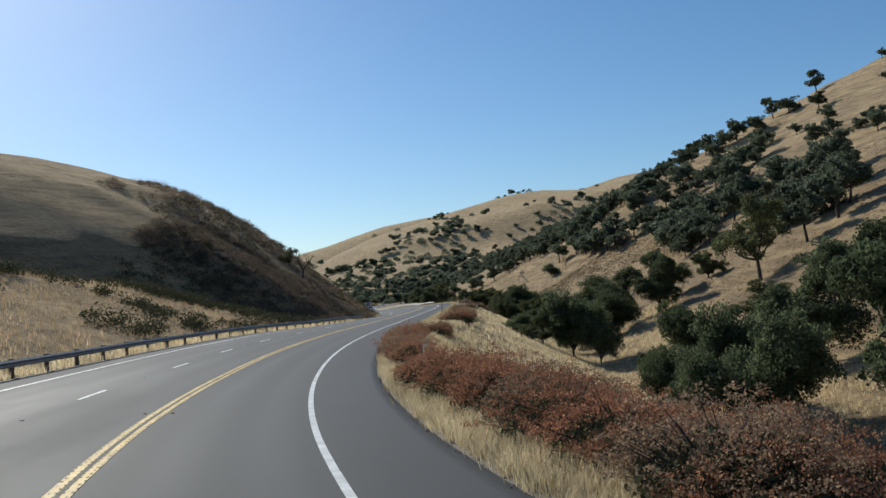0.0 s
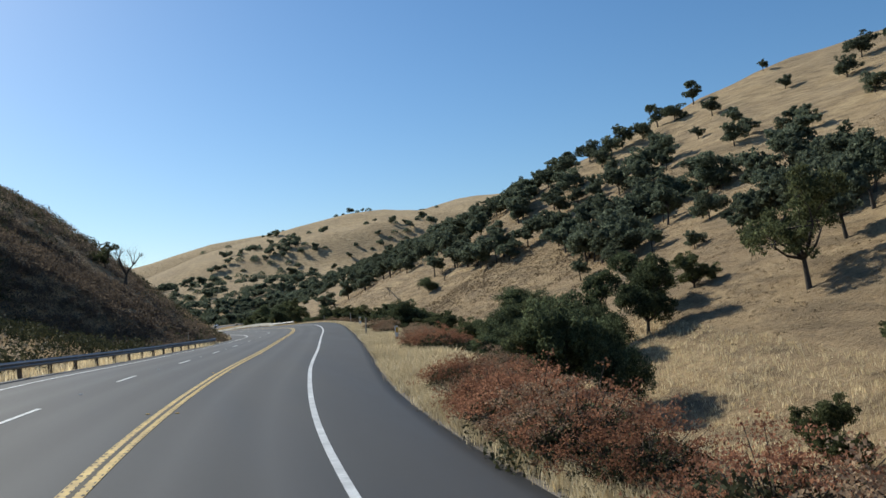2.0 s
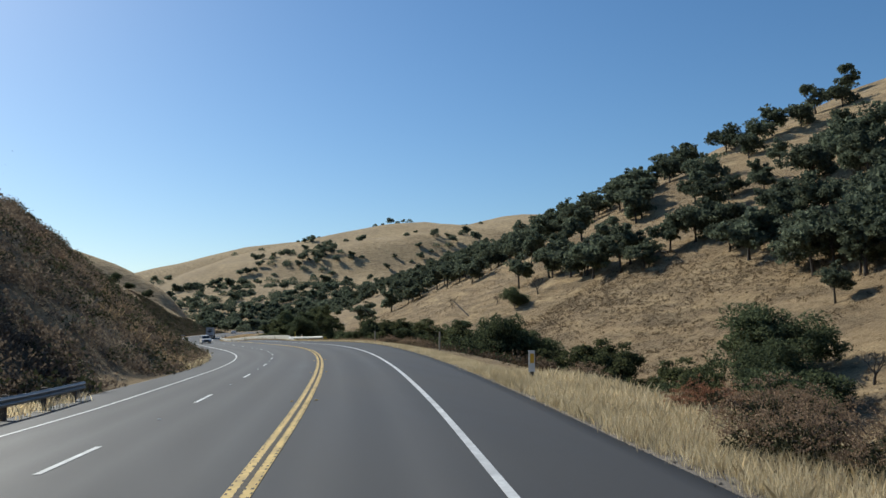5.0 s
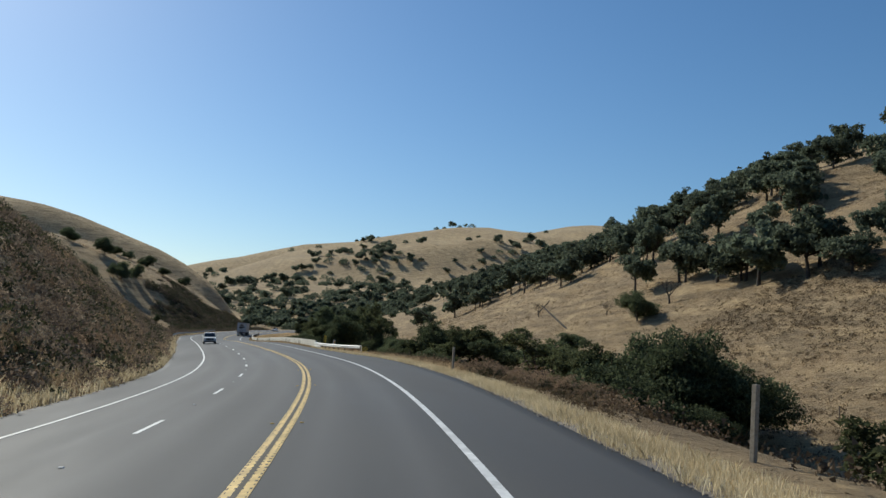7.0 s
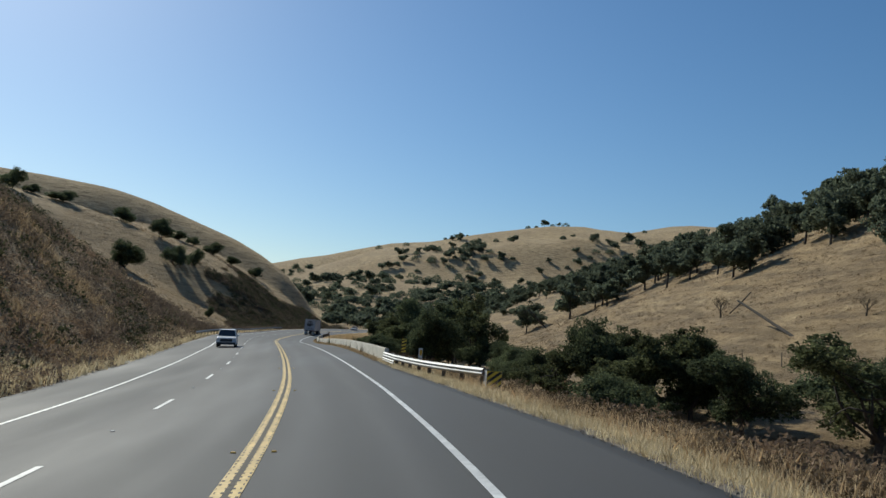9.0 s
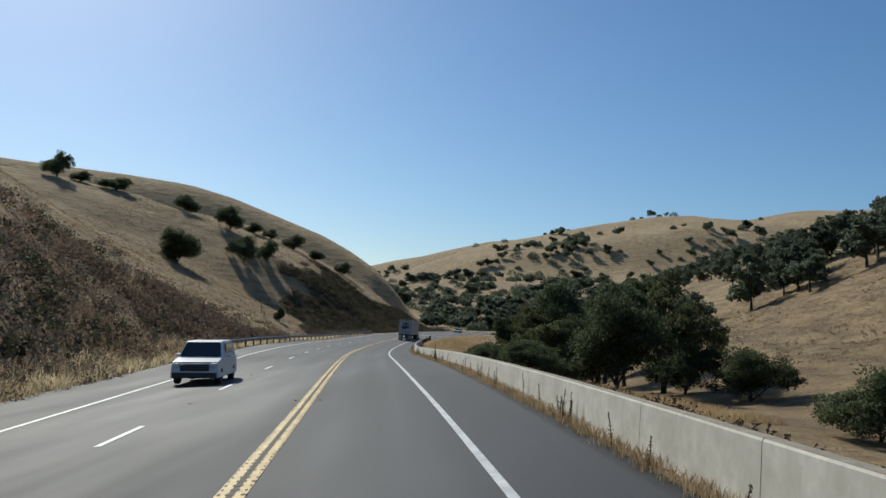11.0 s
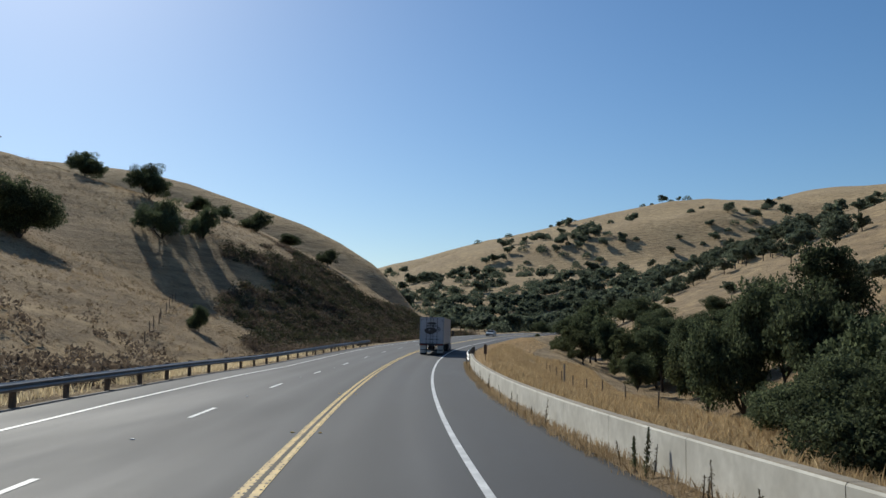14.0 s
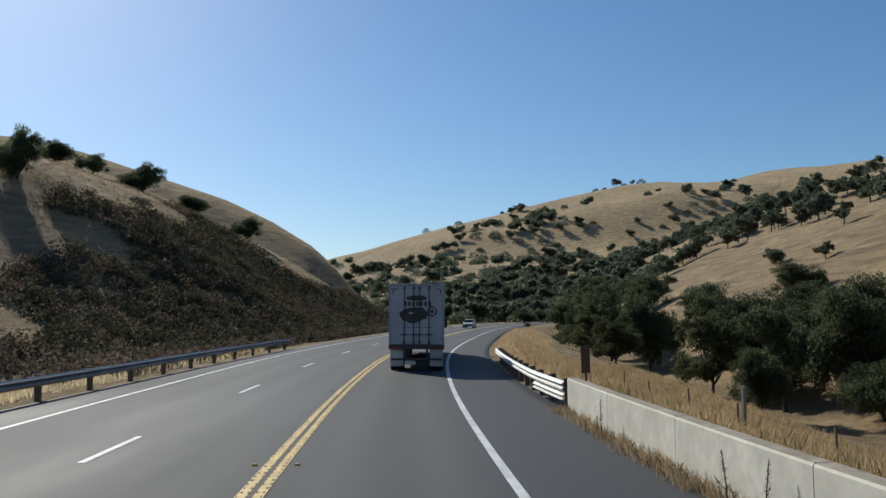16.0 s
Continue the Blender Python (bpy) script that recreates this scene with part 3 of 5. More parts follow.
def guardrail(name, y0, y1, d, sign, mat, label, post_gap=3.8, low=0.44, doubled=None):
    """sign: the side on which the road lies, +1 for a rail on the left."""
    rail = empty(name)
    ys = np.linspace(y0, y1, int((y1 - y0) / 1.9) + 2)
    part_mesh("beam", mesh_of("beam", *swept(w_beam(sign, low, low + 0.32), ys, d), mat, smooth=False), rail)
    if doubled:
        part_mesh("lower_beam", mesh_of("lower_beam", *swept(w_beam(sign, low - 0.27, low - 0.02), np.linspace(*doubled, 4), d), mat, smooth=False), rail, "short second beam below the first")
    n = max(2, int((y1 - y0) / post_gap))
    for y in np.linspace(y0 + 0.6, y1 - 0.6, n):
        dist = float(d(np.array([y]))[0]) if callable(d) else d
        p = across(y, dist - sign * 0.24)
        q = across(y, dist - sign * 0.08)
        bm = bmesh.new()
        yaw = -math.degrees(math.atan(float(road_run(y))))
        box(bm, (-0.08, -0.1, -0.5), (0.08, 0.1, low + 0.36), 0.012)
        bm.transform(pose(p[0], p[1], q[2], 0, 0, yaw))
        post = part("post", bm, M_POST, rail)
        bm = bmesh.new()
        box(bm, (-0.07, -0.08, low - 0.02), (0.07, 0.08, low + 0.34), 0.01)
        bm.transform(pose(*(0.55 * q[:2] + 0.45 * p[:2]), q[2], 0, 0, yaw))
        part("block", bm, M_POST, post)
    return tagged(rail, label, "guardrail", "guardrails")


guardrail("guardrail", -60, 151, lambda y: -steps(y, -60, 8.95, 50, 8.95, 70, 8.85, 130, 8.7, 151, 9.4), 1, M_STEEL, "grey steel guardrail on timber posts along the far lane")
guardrail("guardrail", 328, 452, lambda y: -steps(y, 328, 10.6, 336, 10.35, 350, 9.95, 366, 9.5, 400, 9.4, 452, 8.8), 1, M_STEEL, "grey steel guardrail on timber posts below the dark slope")
WALL_D = lambda y: steps(y, 265, 6.35, 285, 6.75, 312, 7.15, 338, 7.3, 351, 7.05, 371, 6.7, 398, 6.6, 412, 6.65)


def parapet():
    """The concrete wall: a long base with joints and a slightly wider cap, one length after another."""
    wall = empty("parapet_wall")
    ys = np.arange(266.2, 412, 4.7)
    for a, b in zip(ys[:-1], ys[1:]):
        prof = [(-0.02, -0.4), (0.0, 0.83), (0.02, 0.86), (0.25, 0.86), (0.27, 0.84), (0.29, -0.4)]
        run = np.linspace(a + 0.012, b - 0.012, 3)
        part_mesh("panel", mesh_of("panel", *swept(prof, run, WALL_D), M_CONCRETE, smooth=False), wall)
        cap = [(0.025, 0.858), (0.03, 0.872), (0.24, 0.872), (0.245, 0.858)]
        part_mesh("cap", mesh_of("cap", *swept(cap, run, WALL_D), M_WALL_CAP, smooth=False), wall, "dirt-stained brown top face")
    prof = [(0.03, -0.4), (0.03, 0.73), (0.26, 0.73), (0.26, -0.4)]
    part_mesh("core", mesh_of("core", *swept(prof, np.linspace(266.3, 411.6, 50), WALL_D), M_CONCRETE, smooth=False), wall)
    return tagged(wall, "long low weathered concrete parapet beside the shoulder", "parapet wall")


parapet()
guardrail("guardrail", 245.9, 266.0, lambda y: steps(y, 245.8, 8.05, 247.5, 7.7, 249.3, 7.3, 251, 7.0, 253, 6.7, 257, 6.4, 261, 6.25, 266, 6.3), -1, M_WHITE_STEEL,
          "white painted steel guardrail leading to the parapet", 1.9, 0.34, (260.6, 266.0))
guardrail("guardrail", 412.2, 436, lambda y: steps(y, 412, 6.62, 417, 6.42, 426, 6.45, 436, 6.5), -1, M_WHITE_STEEL,
          "white painted steel guardrail at the end of the parapet", 1.9, 0.44, (412.2, 416.8))

# ---- trees ----


def tree_meshes(seed, height, width, lobes, leaves, leaf, lean=0.0, bare=0.1, limbs=3, mat=None, open_crown=0.0, corners=3):
    """Meshes for trunk, limbs and crown of an oak: forking limbs that end in lobes, each lobe a cluster of leafy clumps with gaps between."""
    rng = np.random.default_rng(seed)
    r0 = 0.021 * height + 0.04
    fork = (bare + 0.08) * height
    base = Vector((lean * 0.5 * fork, 0.12 * fork * rng.uniform(-1, 1), fork))
    low = bare * height
    mid = low + (0.42 if bare < 0.05 else 0.36) * (height - low)
    centres, radii = [], []
    for i in range(lobes):
        a = 2.39996 * i + rng.normal(0, 0.35)
        u = -0.62 + 1.55 * ((i * 0.618 + 0.21) % 1.0) + rng.normal(0, 0.07)
        u = min(max(u, -0.7), 0.95)
        r = rng.uniform(0.62, 1.0) if i % 4 else rng.uniform(0.1, 0.4)
        flat = math.sqrt(max(0.0, 1 - u * u))
        rl = width * rng.uniform(0.13, 0.215) * (1 - 0.28 * open_crown)
        out = (0.5 * width - rl) * r * (1 + 0.13 * math.sin(3 * a + seed))
        z = mid + u * ((height - mid - 1.2 * rl) if u > 0 else (mid - low - 0.5 * rl)) * (0.85 + 0.15 * r)
        centres.append(Vector((math.cos(a) * flat * out + lean * z * 0.45, math.sin(a) * flat * out, z)))
        radii.append(rl)
    trunk = mesh_of("trunk", *tube_arrays([(0, 0, -0.7), (0.1 * r0, 0, 0.1 * fork), tuple(base * 0.6), tuple(base), tuple(base + Vector((lean, 0, 1)) * 0.22 * height)],
                                          [r0 * 1.5, r0 * 1.1, r0 * 0.9, r0 * 0.75, r0 * 0.2], 8), M_BARK)
    clumps, sizes, twigs = [], [], [[] for _ in range(max(1, limbs))]
    first = {}
    for i, (c, rl) in enumerate(zip(centres, radii)):
        k = i % max(1, limbs)
        start = first.get(k, base)
        bend = Vector((rng.normal(), rng.normal(), 0.5)) * 0.06 * height
        points = [start.lerp(c, w) + bend * math.sin(w * math.pi) + Vector(rng.normal(size=3)) * 0.012 * height * (0 < w < 1) for w in (0, 0.25, 0.5, 0.75, 1)]
        thick = 0.5 if k not in first else 0.3
        first.setdefault(k, points[2])
        twigs[k].append(tube_arrays(points, [r0 * thick * f for f in (1, 0.78, 0.58, 0.38, 0.16)], 6))
        for j in range(9):
            d = rng.normal(size=3)
            d /= np.linalg.norm(d)
            d[2] = 0.75 * d[2] + 0.22
            p = np.array(c) + d * rl * rng.uniform(0.55, 1.0)
            clumps.append(p)
            sizes.append(rl * rng.uniform(0.30, 0.56))
            if limbs > 3 and j < 4:
                twigs[k].append(tube_arrays([tuple(c), tuple((np.array(c) + p) / 2 + rng.normal(0, 0.1 * rl, 3)), tuple(p)], [r0 * 0.12, r0 * 0.07, r0 * 0.03], 4))
    branches = [mesh_of("limb", *t[0], M_BARK) for t in twigs if t and limbs]
    if limbs:
        branches.append(mesh_of("branchwork", *join_arrays([b for t in twigs for b in t[1:]]), M_BARK))
    cs, size = np.array(clumps), np.array(sizes)
    share = size ** 2 * rng.uniform(0.5, 1.4, len(size))
    per = np.maximum(1, (leaves * share / share.sum()).astype(int))
    pts = np.repeat(cs, per, 0)
    off = rng.normal(size=(len(pts), 3))
    off /= np.linalg.norm(off, axis=1, keepdims=True)
    keep = (off[:, 2] > -0.35) | (rng.uniform(0, 1, len(off)) < 0.4)
    off *= (rng.uniform(0.05, 1, (len(pts), 1)) ** 0.45) * np.repeat(size, per)[:, None] * np.array([1, 1, 0.72])
    pts = (pts + off)[keep]
    pts = pts[pts[:, 2] > max(0.03, bare * 0.7) * height * rng.uniform(0.3, 1.2, len(pts))]
    v, f = leaf_quads(pts, leaf * rng.uniform(0.6, 1.35, len(pts)), rng, corners=corners)
    return trunk, branches, mesh_of("crown", v, f, mat or M_HAZED_OAK, smooth=False)


def tree_kind(name, label, *args, **kw):
    trunk, branches, crown = tree_meshes(*args, **kw)
    t = empty(name)
    part_mesh("trunk", trunk, t)
    for b in branches[:-1]:
        part_mesh("limb", b, t)
    if branches:
        tagged(part_mesh("branchwork", branches[-1], t), kind="stuff")
    part_mesh("crown", crown, t)
    return tagged(t, label, "oak tree", "oaks of the valley")


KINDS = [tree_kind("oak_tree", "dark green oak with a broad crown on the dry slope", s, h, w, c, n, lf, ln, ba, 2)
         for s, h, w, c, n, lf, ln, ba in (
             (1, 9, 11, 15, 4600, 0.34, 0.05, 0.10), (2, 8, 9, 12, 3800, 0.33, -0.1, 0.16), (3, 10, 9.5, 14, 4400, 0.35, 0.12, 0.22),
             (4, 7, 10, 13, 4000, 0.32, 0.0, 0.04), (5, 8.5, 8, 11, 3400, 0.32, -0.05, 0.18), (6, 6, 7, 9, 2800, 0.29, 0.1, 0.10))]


def stand(kinds, k, x, y, height, turn=0.0, sink=0.15, label="", wide=1.0):
    """One more tree of a kind on the ground at x, y, of that height."""
    src = kinds[k]
    s = height / src["tall"]
    m = pose(x, y, ground_at(x, y) - sink, 0, 0, turn) @ Matrix.Diagonal((s * wide, s * wide, s, 1))
    if not src.get("stood"):
        src["stood"] = 1
        src.matrix_basis = m
        ob = src
    else:
        ob = copy_thing(src, pose(0, 0, 0))
        ob.matrix_basis = m
    return tagged(ob, label) if label else ob


for kind_ob, tall in zip(KINDS, (9, 8, 10, 7, 8.5, 6)):
    kind_ob["tall"] = tall

tr = random.Random(5)


def plant(places, label=""):
    for x, y, h in places:
        stand(KINDS, tr.randrange(6), x, y, h, tr.uniform(0, 360), label=label)


# oaks along the crest of the big slope
plant([(196, 333, 11.4), (206, 302, 5.2), (176, 256, 5.5), (162, 307, 10.6), (164, 299, 7.8), (161, 273, 7.6), (144, 302, 9.5), (150, 298, 8.0),
       (134, 308, 8.8), (142, 340, 8.8), (137, 360, 7.8), (140, 385, 8.0), (139, 301, 7.5), (148, 364, 9.0), (128, 330, 8), (124, 352, 8)],
      "dark green oak on the skyline of the dry slope")
# oaks scattered over its face
plant([(126, 217, 6.9), (132, 219, 5.7), (139, 250, 4.6), (122, 244, 6.7), (138, 210, 4.7), (138, 206, 4.6), (106, 227, 10.0), (112, 264, 6.0),
       (106, 264, 5.2), (102, 272, 8.5), (100, 197, 5.5), (121, 269, 6.9), (97, 208, 7.7), (93, 231, 8.4), (77, 185, 7.7), (75, 175, 5.5),
       (85, 235, 6.7), (84, 252, 8.0), (80, 260, 9.0), (76, 271, 8.5), (75, 287, 8.1), (70, 295, 8.8)])
plant([(194, 243, 8.9), (178, 233, 7.4), (195, 232, 8.7), (134, 209, 3.9), (99, 164, 11.7), (104, 193, 5.1), (108, 189, 6.1), (108, 231, 7.2),
       (91, 196, 5.9), (69, 192, 5.2), (72, 182, 5.6), (76, 196, 6.2), (86, 225, 6.0), (73, 159, 3.6), (78, 156, 4.4), (74, 148, 5.0),
       (74, 143, 5.0), (80, 294, 7.5), (80, 313, 7.5), (78, 251, 6.4), (90, 150, 7), (84, 170, 6), (110, 210, 7), (116, 232, 7)])
plant([(88.5, 243.3, 9), (83, 227, 9.5), (87, 226, 9), (80.6, 210, 9), (75.5, 194.6, 9.5), (80.7, 196.4, 10), (73.4, 181.7, 8.5), (75.5, 186, 9), (93, 232.5, 9), (94, 224, 9), (91, 207.7, 9), (84, 203, 9.5), (78, 203, 8),
       (72, 143.4, 8), (73.5, 138.3, 9), (75, 133.5, 9.5), (67, 120.7, 9), (74, 123.4, 10), (90, 163, 9), (91, 155, 9), (103, 197, 8), (87, 188, 9), (99.5, 215, 9), (81, 150, 8), (79, 128, 9), (86, 140, 9), (92.8, 206, 9), (99, 207.5, 9)],
      "dark green oak in a grove on the dry slope")
# the grove along the lower slope
plant([(75, 266, 10.3), (76, 272, 7.5), (75, 277, 8.4), (75, 289, 9.1), (82, 330, 7.1), (89, 366, 8.5), (81, 312, 8.7), (77, 258, 9.8),
       (79, 363, 6.9), (80, 379, 6.9), (78, 401, 9.4), (132, 324, 8.6), (147, 353, 8.1), (89, 302, 9.8), (104, 345, 10.6),
       (82, 444, 9.8), (88, 442, 9.8), (77, 384, 9.3), (93, 418, 9.0), (74, 345, 7.9), (75, 341, 7.2), (93, 368, 8.3), (84, 341, 8.0)],
      "dark green oak in a grove on the dry slope")
plant([(85, 334, 8.6), (87, 329, 9.4), (65, 418, 10.0), (56, 427, 8.1), (87, 551, 5.6), (116, 592, 8.0), (147, 660, 6.7), (111, 619, 6.9),
       (68, 541, 3.8), (97, 638, 6.9), (116, 676, 7.6), (68, 522, 3.4), (116, 708, 6.9), (100, 689, 7.7), (81, 648, 6.3), (124, 679, 8.6), (135, 656, 6.9)],
      "dark green oak in a grove on the dry slope")
for x0, x1, y0, y1, n in ((82, 125, 285, 400, 44), (78, 150, 150, 270, 8), (100, 145, 240, 320, 11), (84, 120, 400, 500, 22), (95, 150, 520, 640, 12), (100, 190, 640, 860, 44), (150, 260, 700, 950, 30), (60, 90, 400, 470, 10)):
    for _ in range(n):
        stand(KINDS, tr.randrange(6), tr.uniform(x0, x1), tr.uniform(y0, y1), tr.uniform(6, 10), tr.uniform(0, 360), label="dark green oak in a grove on the dry slope")
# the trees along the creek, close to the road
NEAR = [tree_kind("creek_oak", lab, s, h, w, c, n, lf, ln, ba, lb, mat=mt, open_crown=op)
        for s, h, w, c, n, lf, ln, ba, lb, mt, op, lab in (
            (21, 9, 12, 30, 38000, 0.15, 0.03, 0.02, 6, M_CREEK_OAK, 0.0, "dense dark green oak with foliage down to the creek bank"),
            (22, 8, 9, 19, 24000, 0.14, -0.08, 0.06, 6, M_CREEK_OAK_PALE, 0.25, "olive green oak with an uneven crown by the creek"),
            (23, 11, 11, 24, 28000, 0.15, 0.10, 0.08, 6, M_CREEK_OAK, 0.3, "tall dark oak with leaning limbs by the creek"),
            (24, 5, 8, 24, 30000, 0.095, 0.0, 0.0, 4, M_CREEK_OAK, 0.0, "low bushy dark green oak below the road"),
            (25, 8, 10, 16, 15000, 0.13, 0.18, 0.16, 7, M_CREEK_OAK_PALE, 0.8, "gnarled thin-crowned oak with bare limbs showing"),
            (26, 9, 10, 18, 18000, 0.14, -0.12, 0.13, 7, M_CREEK_OAK, 0.6, "open-crowned dark oak with forking limbs by the creek"))]
WIDTHS = (12, 9, 11, 8, 10, 10)
for kind_ob, tall in zip(NEAR, (9, 8, 11, 5, 8, 9)):
    kind_ob["tall"] = tall
CREEK = [  # kind, x, y, height of the top, width of the crown
    (4, 26.6, 70.5, -1.6, 6), (5, 26, 64, -1.2, 7), (0, 25, 57, -1.4, 8), (0, 24.5, 49, -1.8, 8.5), (3, 20.5, 57, -4.6, 5), (3, 20, 50, -4.2, 5.5), (2, 38, 68, 2.8, 9),
    (5, 44, 68, 5.5, 11), (2, 38, 48, 5.5, 12), (5, 31, 45, 2.5, 10), (1, 28.3, 81.5, -6.0, 4), (4, 42, 85, -0.4, 9), (0, 27.2, 111.2, 0.7, 9.0), (1, 23.5, 113, -2.2, 6.5), (0, 30.0, 108.2, -1.7, 6.0), (1, 21, 117, -2.8, 6),
]
CREEK += [
    (5, 51, 138.5, 6.2, 9), (1, 58.3, 138, 5.2, 6), (4, 56, 114.5, 11.5, 12), (5, 41, 133, 3.9, 8.5), (2, 46.4, 130.2, 4.6, 8), (0, 38, 126, -0.6, 7.5), (3, 33.5, 131, -3.0, 6), (3, 30, 123, -4.0, 5.5),
    (4, 43.6, 151, 1.1, 9), (3, 33, 141, -3.2, 8), (3, 37, 146, -2.4, 7), (3, 36, 138, -1.8, 8), (0, 45, 169, -0.4, 10), (1, 40.5, 173, -1.4, 8.5), (3, 38, 160, -2.2, 8), (0, 51, 179, 2.6, 14.5), (1, 37.7, 180, -0.2, 8.5), (1, 39.9, 192.5, 0.0, 10), (3, 33, 165, -3.2, 6),
]
CREEK += [
    (0, 38.5, 219.5, 3.0, 11.5), (0, 42, 223.5, 2.6, 10), (1, 36.5, 228, 1.9, 7.5), (0, 43.5, 217.5, 0.8, 9), (0, 36.5, 215, -0.6, 8), (3, 38, 213, -2.6, 6), (1, 37.5, 234, 0.7, 6),
    (4, 40, 252, 2.7, 11.5), (5, 43.5, 257.5, 2.9, 9), (1, 36.7, 267, 3.3, 7.5), (0, 33, 276, 3.6, 7.5), (1, 36, 281, 3.2, 7),
    (3, 30, 262, -0.6, 6), (1, 33.5, 268, 1.2, 7), (5, 37, 260, 1.6, 7), (1, 29.5, 276, 1.2, 6), (0, 40, 272, 2.6, 7), (1, 37, 290, 1.8, 7), (3, 29.5, 286, 0.5, 6), (3, 30, 298, 0.3, 6.5), (1, 34, 326, 0.7, 7.5), (1, 32, 337, 1.0, 8), (1, 62.5, 277, 9.4, 6.5),
]
CREEK += [
    (5, 22, 363, 5.4, 9.5), (2, 23, 347, 6.6, 10), (5, 24, 336, 6.4, 10), (4, 31, 341, 8.0, 11), (1, 19.5, 354, 4.4, 7.5), (4, 31, 360, 7.0, 10), (1, 18.5, 340, 3.6, 7), (0, 24, 326, 4.6, 9), (1, 19, 331, 2.4, 6),
    (0, 26, 375, 4.6, 10), (2, 33, 385, 7.0, 10), (0, 28, 392, 4.6, 9.5), (1, 34, 403, 3.5, 9), (0, 31.4, 421, 6.4, 11), (2, 37, 415.5, 9.2, 11.5), (0, 38, 428, 7.5, 11), (1, 31, 432, 2.5, 8), (2, 38, 441, 5.5, 9),
]
CREEK += [
    (0, 36, 456, 3.2, 9), (0, 41, 463, 4.6, 9), (3, 33, 466, -2.6, 7), (1, 40, 476, 3.4, 8), (0, 37, 481, 3.6, 9), (3, 34.5, 449, -2.8, 6.5),
    (5, 33, 462, 2.4, 8), (1, 31, 474, 2.0, 7.5), (1, 43, 480, 4.2, 9), (0, 39, 466, 3.4, 8), (0, 33, 503, 4.6, 9), (0, 30.5, 515, 5.4, 10), (1, 26, 494, 1.4, 6.5), (0, 38, 490, 4.2, 8.5), (2, 33, 524, 7.0, 9), (1, 25, 508, 2.4, 7),
    (2, 34, 545, 9.0, 14), (0, 46, 515, 6, 11), (0, 53.6, 502, 8, 9.5), (0, 51, 568, 10.5, 13), (1, 44, 597, 9, 13), (0, 54, 602, 11, 13), (0, 72, 618, 13, 13), (2, 62, 594, 10, 11), (0, 36, 565, 6, 12), (1, 60, 640, 10, 13),
]
CREEK += [
    (3, 17, 321, 0.4, 6), (3, 16.5, 328, 0.2, 6), (3, 14, 339, -0.6, 5), (3, 13.8, 350, -0.6, 5), (3, 14.5, 359, -0.4, 5),
    (3, 18.5, 372, -0.4, 6), (3, 21, 367, -0.6, 6), (3, 22.5, 378, -1.2, 7), (3, 25.5, 386, -2.2, 7), (3, 26, 395, -2.8, 7), (3, 29, 404, -3.6, 7), (3, 28, 455, -2.2, 5), (3, 25, 520, 0, 7), (3, 22, 545, 0.5, 7), (0, 27, 585, 4, 10), (3, 36, 615, 4, 9),
]
for k, x, y, top, w in CREEK:
    h = 1.08 * (top - ground_at(x, y)) + 0.3
    w = min(1.15 * w, (1.75 if k < 4 else 1.6) * h)
    if w > 1.45 * h and k < 4:
        k = 3
    stand(NEAR, k, x, y, h, tr.uniform(0, 360), 0.3, wide=w / WIDTHS[k] * NEAR[k]["tall"] / h)

# bushes and small oaks on the slope across the road
LEFT_BUSHES = [  # x, y, height, width
    (-94, 470, 7.0, 8), (-91, 477, 3.2, 6), (-82, 478.5, 4.2, 9), (-66, 488, 5.5, 8), (-52.5, 484, 7.0, 8.5), (-48.5, 434, 8.4, 9.5), (-42.5, 464, 6.6, 8.5), (-39, 473, 5.6, 5.5),
    (-55.7, 522, 3.8, 6.5), (-51, 525, 3.6, 5.5), (-44.3, 529, 5.2, 8), (-38.6, 538, 3.8, 6.5), (-30.6, 548, 4.4, 6.5), (-24.5, 426.5, 3.0, 2.6),
]
for i, (x, y, h, w) in enumerate(LEFT_BUSHES):
    k = (3, 3, 0)[i % 3]
    stand(NEAR, k, x, y, 1.12 * h, tr.uniform(0, 360), 0.13 * h, label="small dark oak on the dry slope above the road", wide=1.05 * w / WIDTHS[k] * NEAR[k]["tall"] / h)

# far oaks on the hill that closes the valley
FAR = [tree_kind("hill_oak", "small dark oak far off on the golden hill", 40 + i, h, w, 16, 620, 0.85, 0, 0.03, 0) for i, (h, w) in enumerate(((7, 9.5), (6, 8.5), (8, 11)))]
for kind_ob, tall in zip(FAR, (7, 6, 8)):
    kind_ob["tall"] = tall
made, far_spots = 0, []
while made < 560:
    x, y = tr.uniform(-150, 430), tr.uniform(860, 1520)
    thick = float(lumps(np.array(x), np.array(y), 120.0, 21)) * 0.5 + float(lumps(np.array(x), np.array(y), 45.0, 22)) * 0.55 - (y - 1120) / 620 - max(0, x - 260) / 700
    if tr.random() < 0.42 + thick and abs(x - 0.14 * (y - 380)) < 330:
        if made < 240:
            stand(FAR, tr.randrange(3), x, y, tr.uniform(6, 12), tr.uniform(0, 360))
        else:
            far_spots.append((x, y))
        made += 1
for i in range(110):
    far_spots.append((tr.uniform(-130, 130), tr.uniform(880, 1130)))
for i in range(140):
    y = tr.uniform(680, 1000)
    far_spots.append((0.14 * (y - 380) + 20 + max(-45, tr.gauss(0, 50)), y))
for i in range(150):
    stand(FAR, tr.randrange(3), tr.uniform(-12, 95), tr.uniform(715, 900), tr.uniform(6, 10), tr.uniform(0, 360), label="dark oak at the foot of the golden hill")


# ---- scrub, shrubs and grass ----


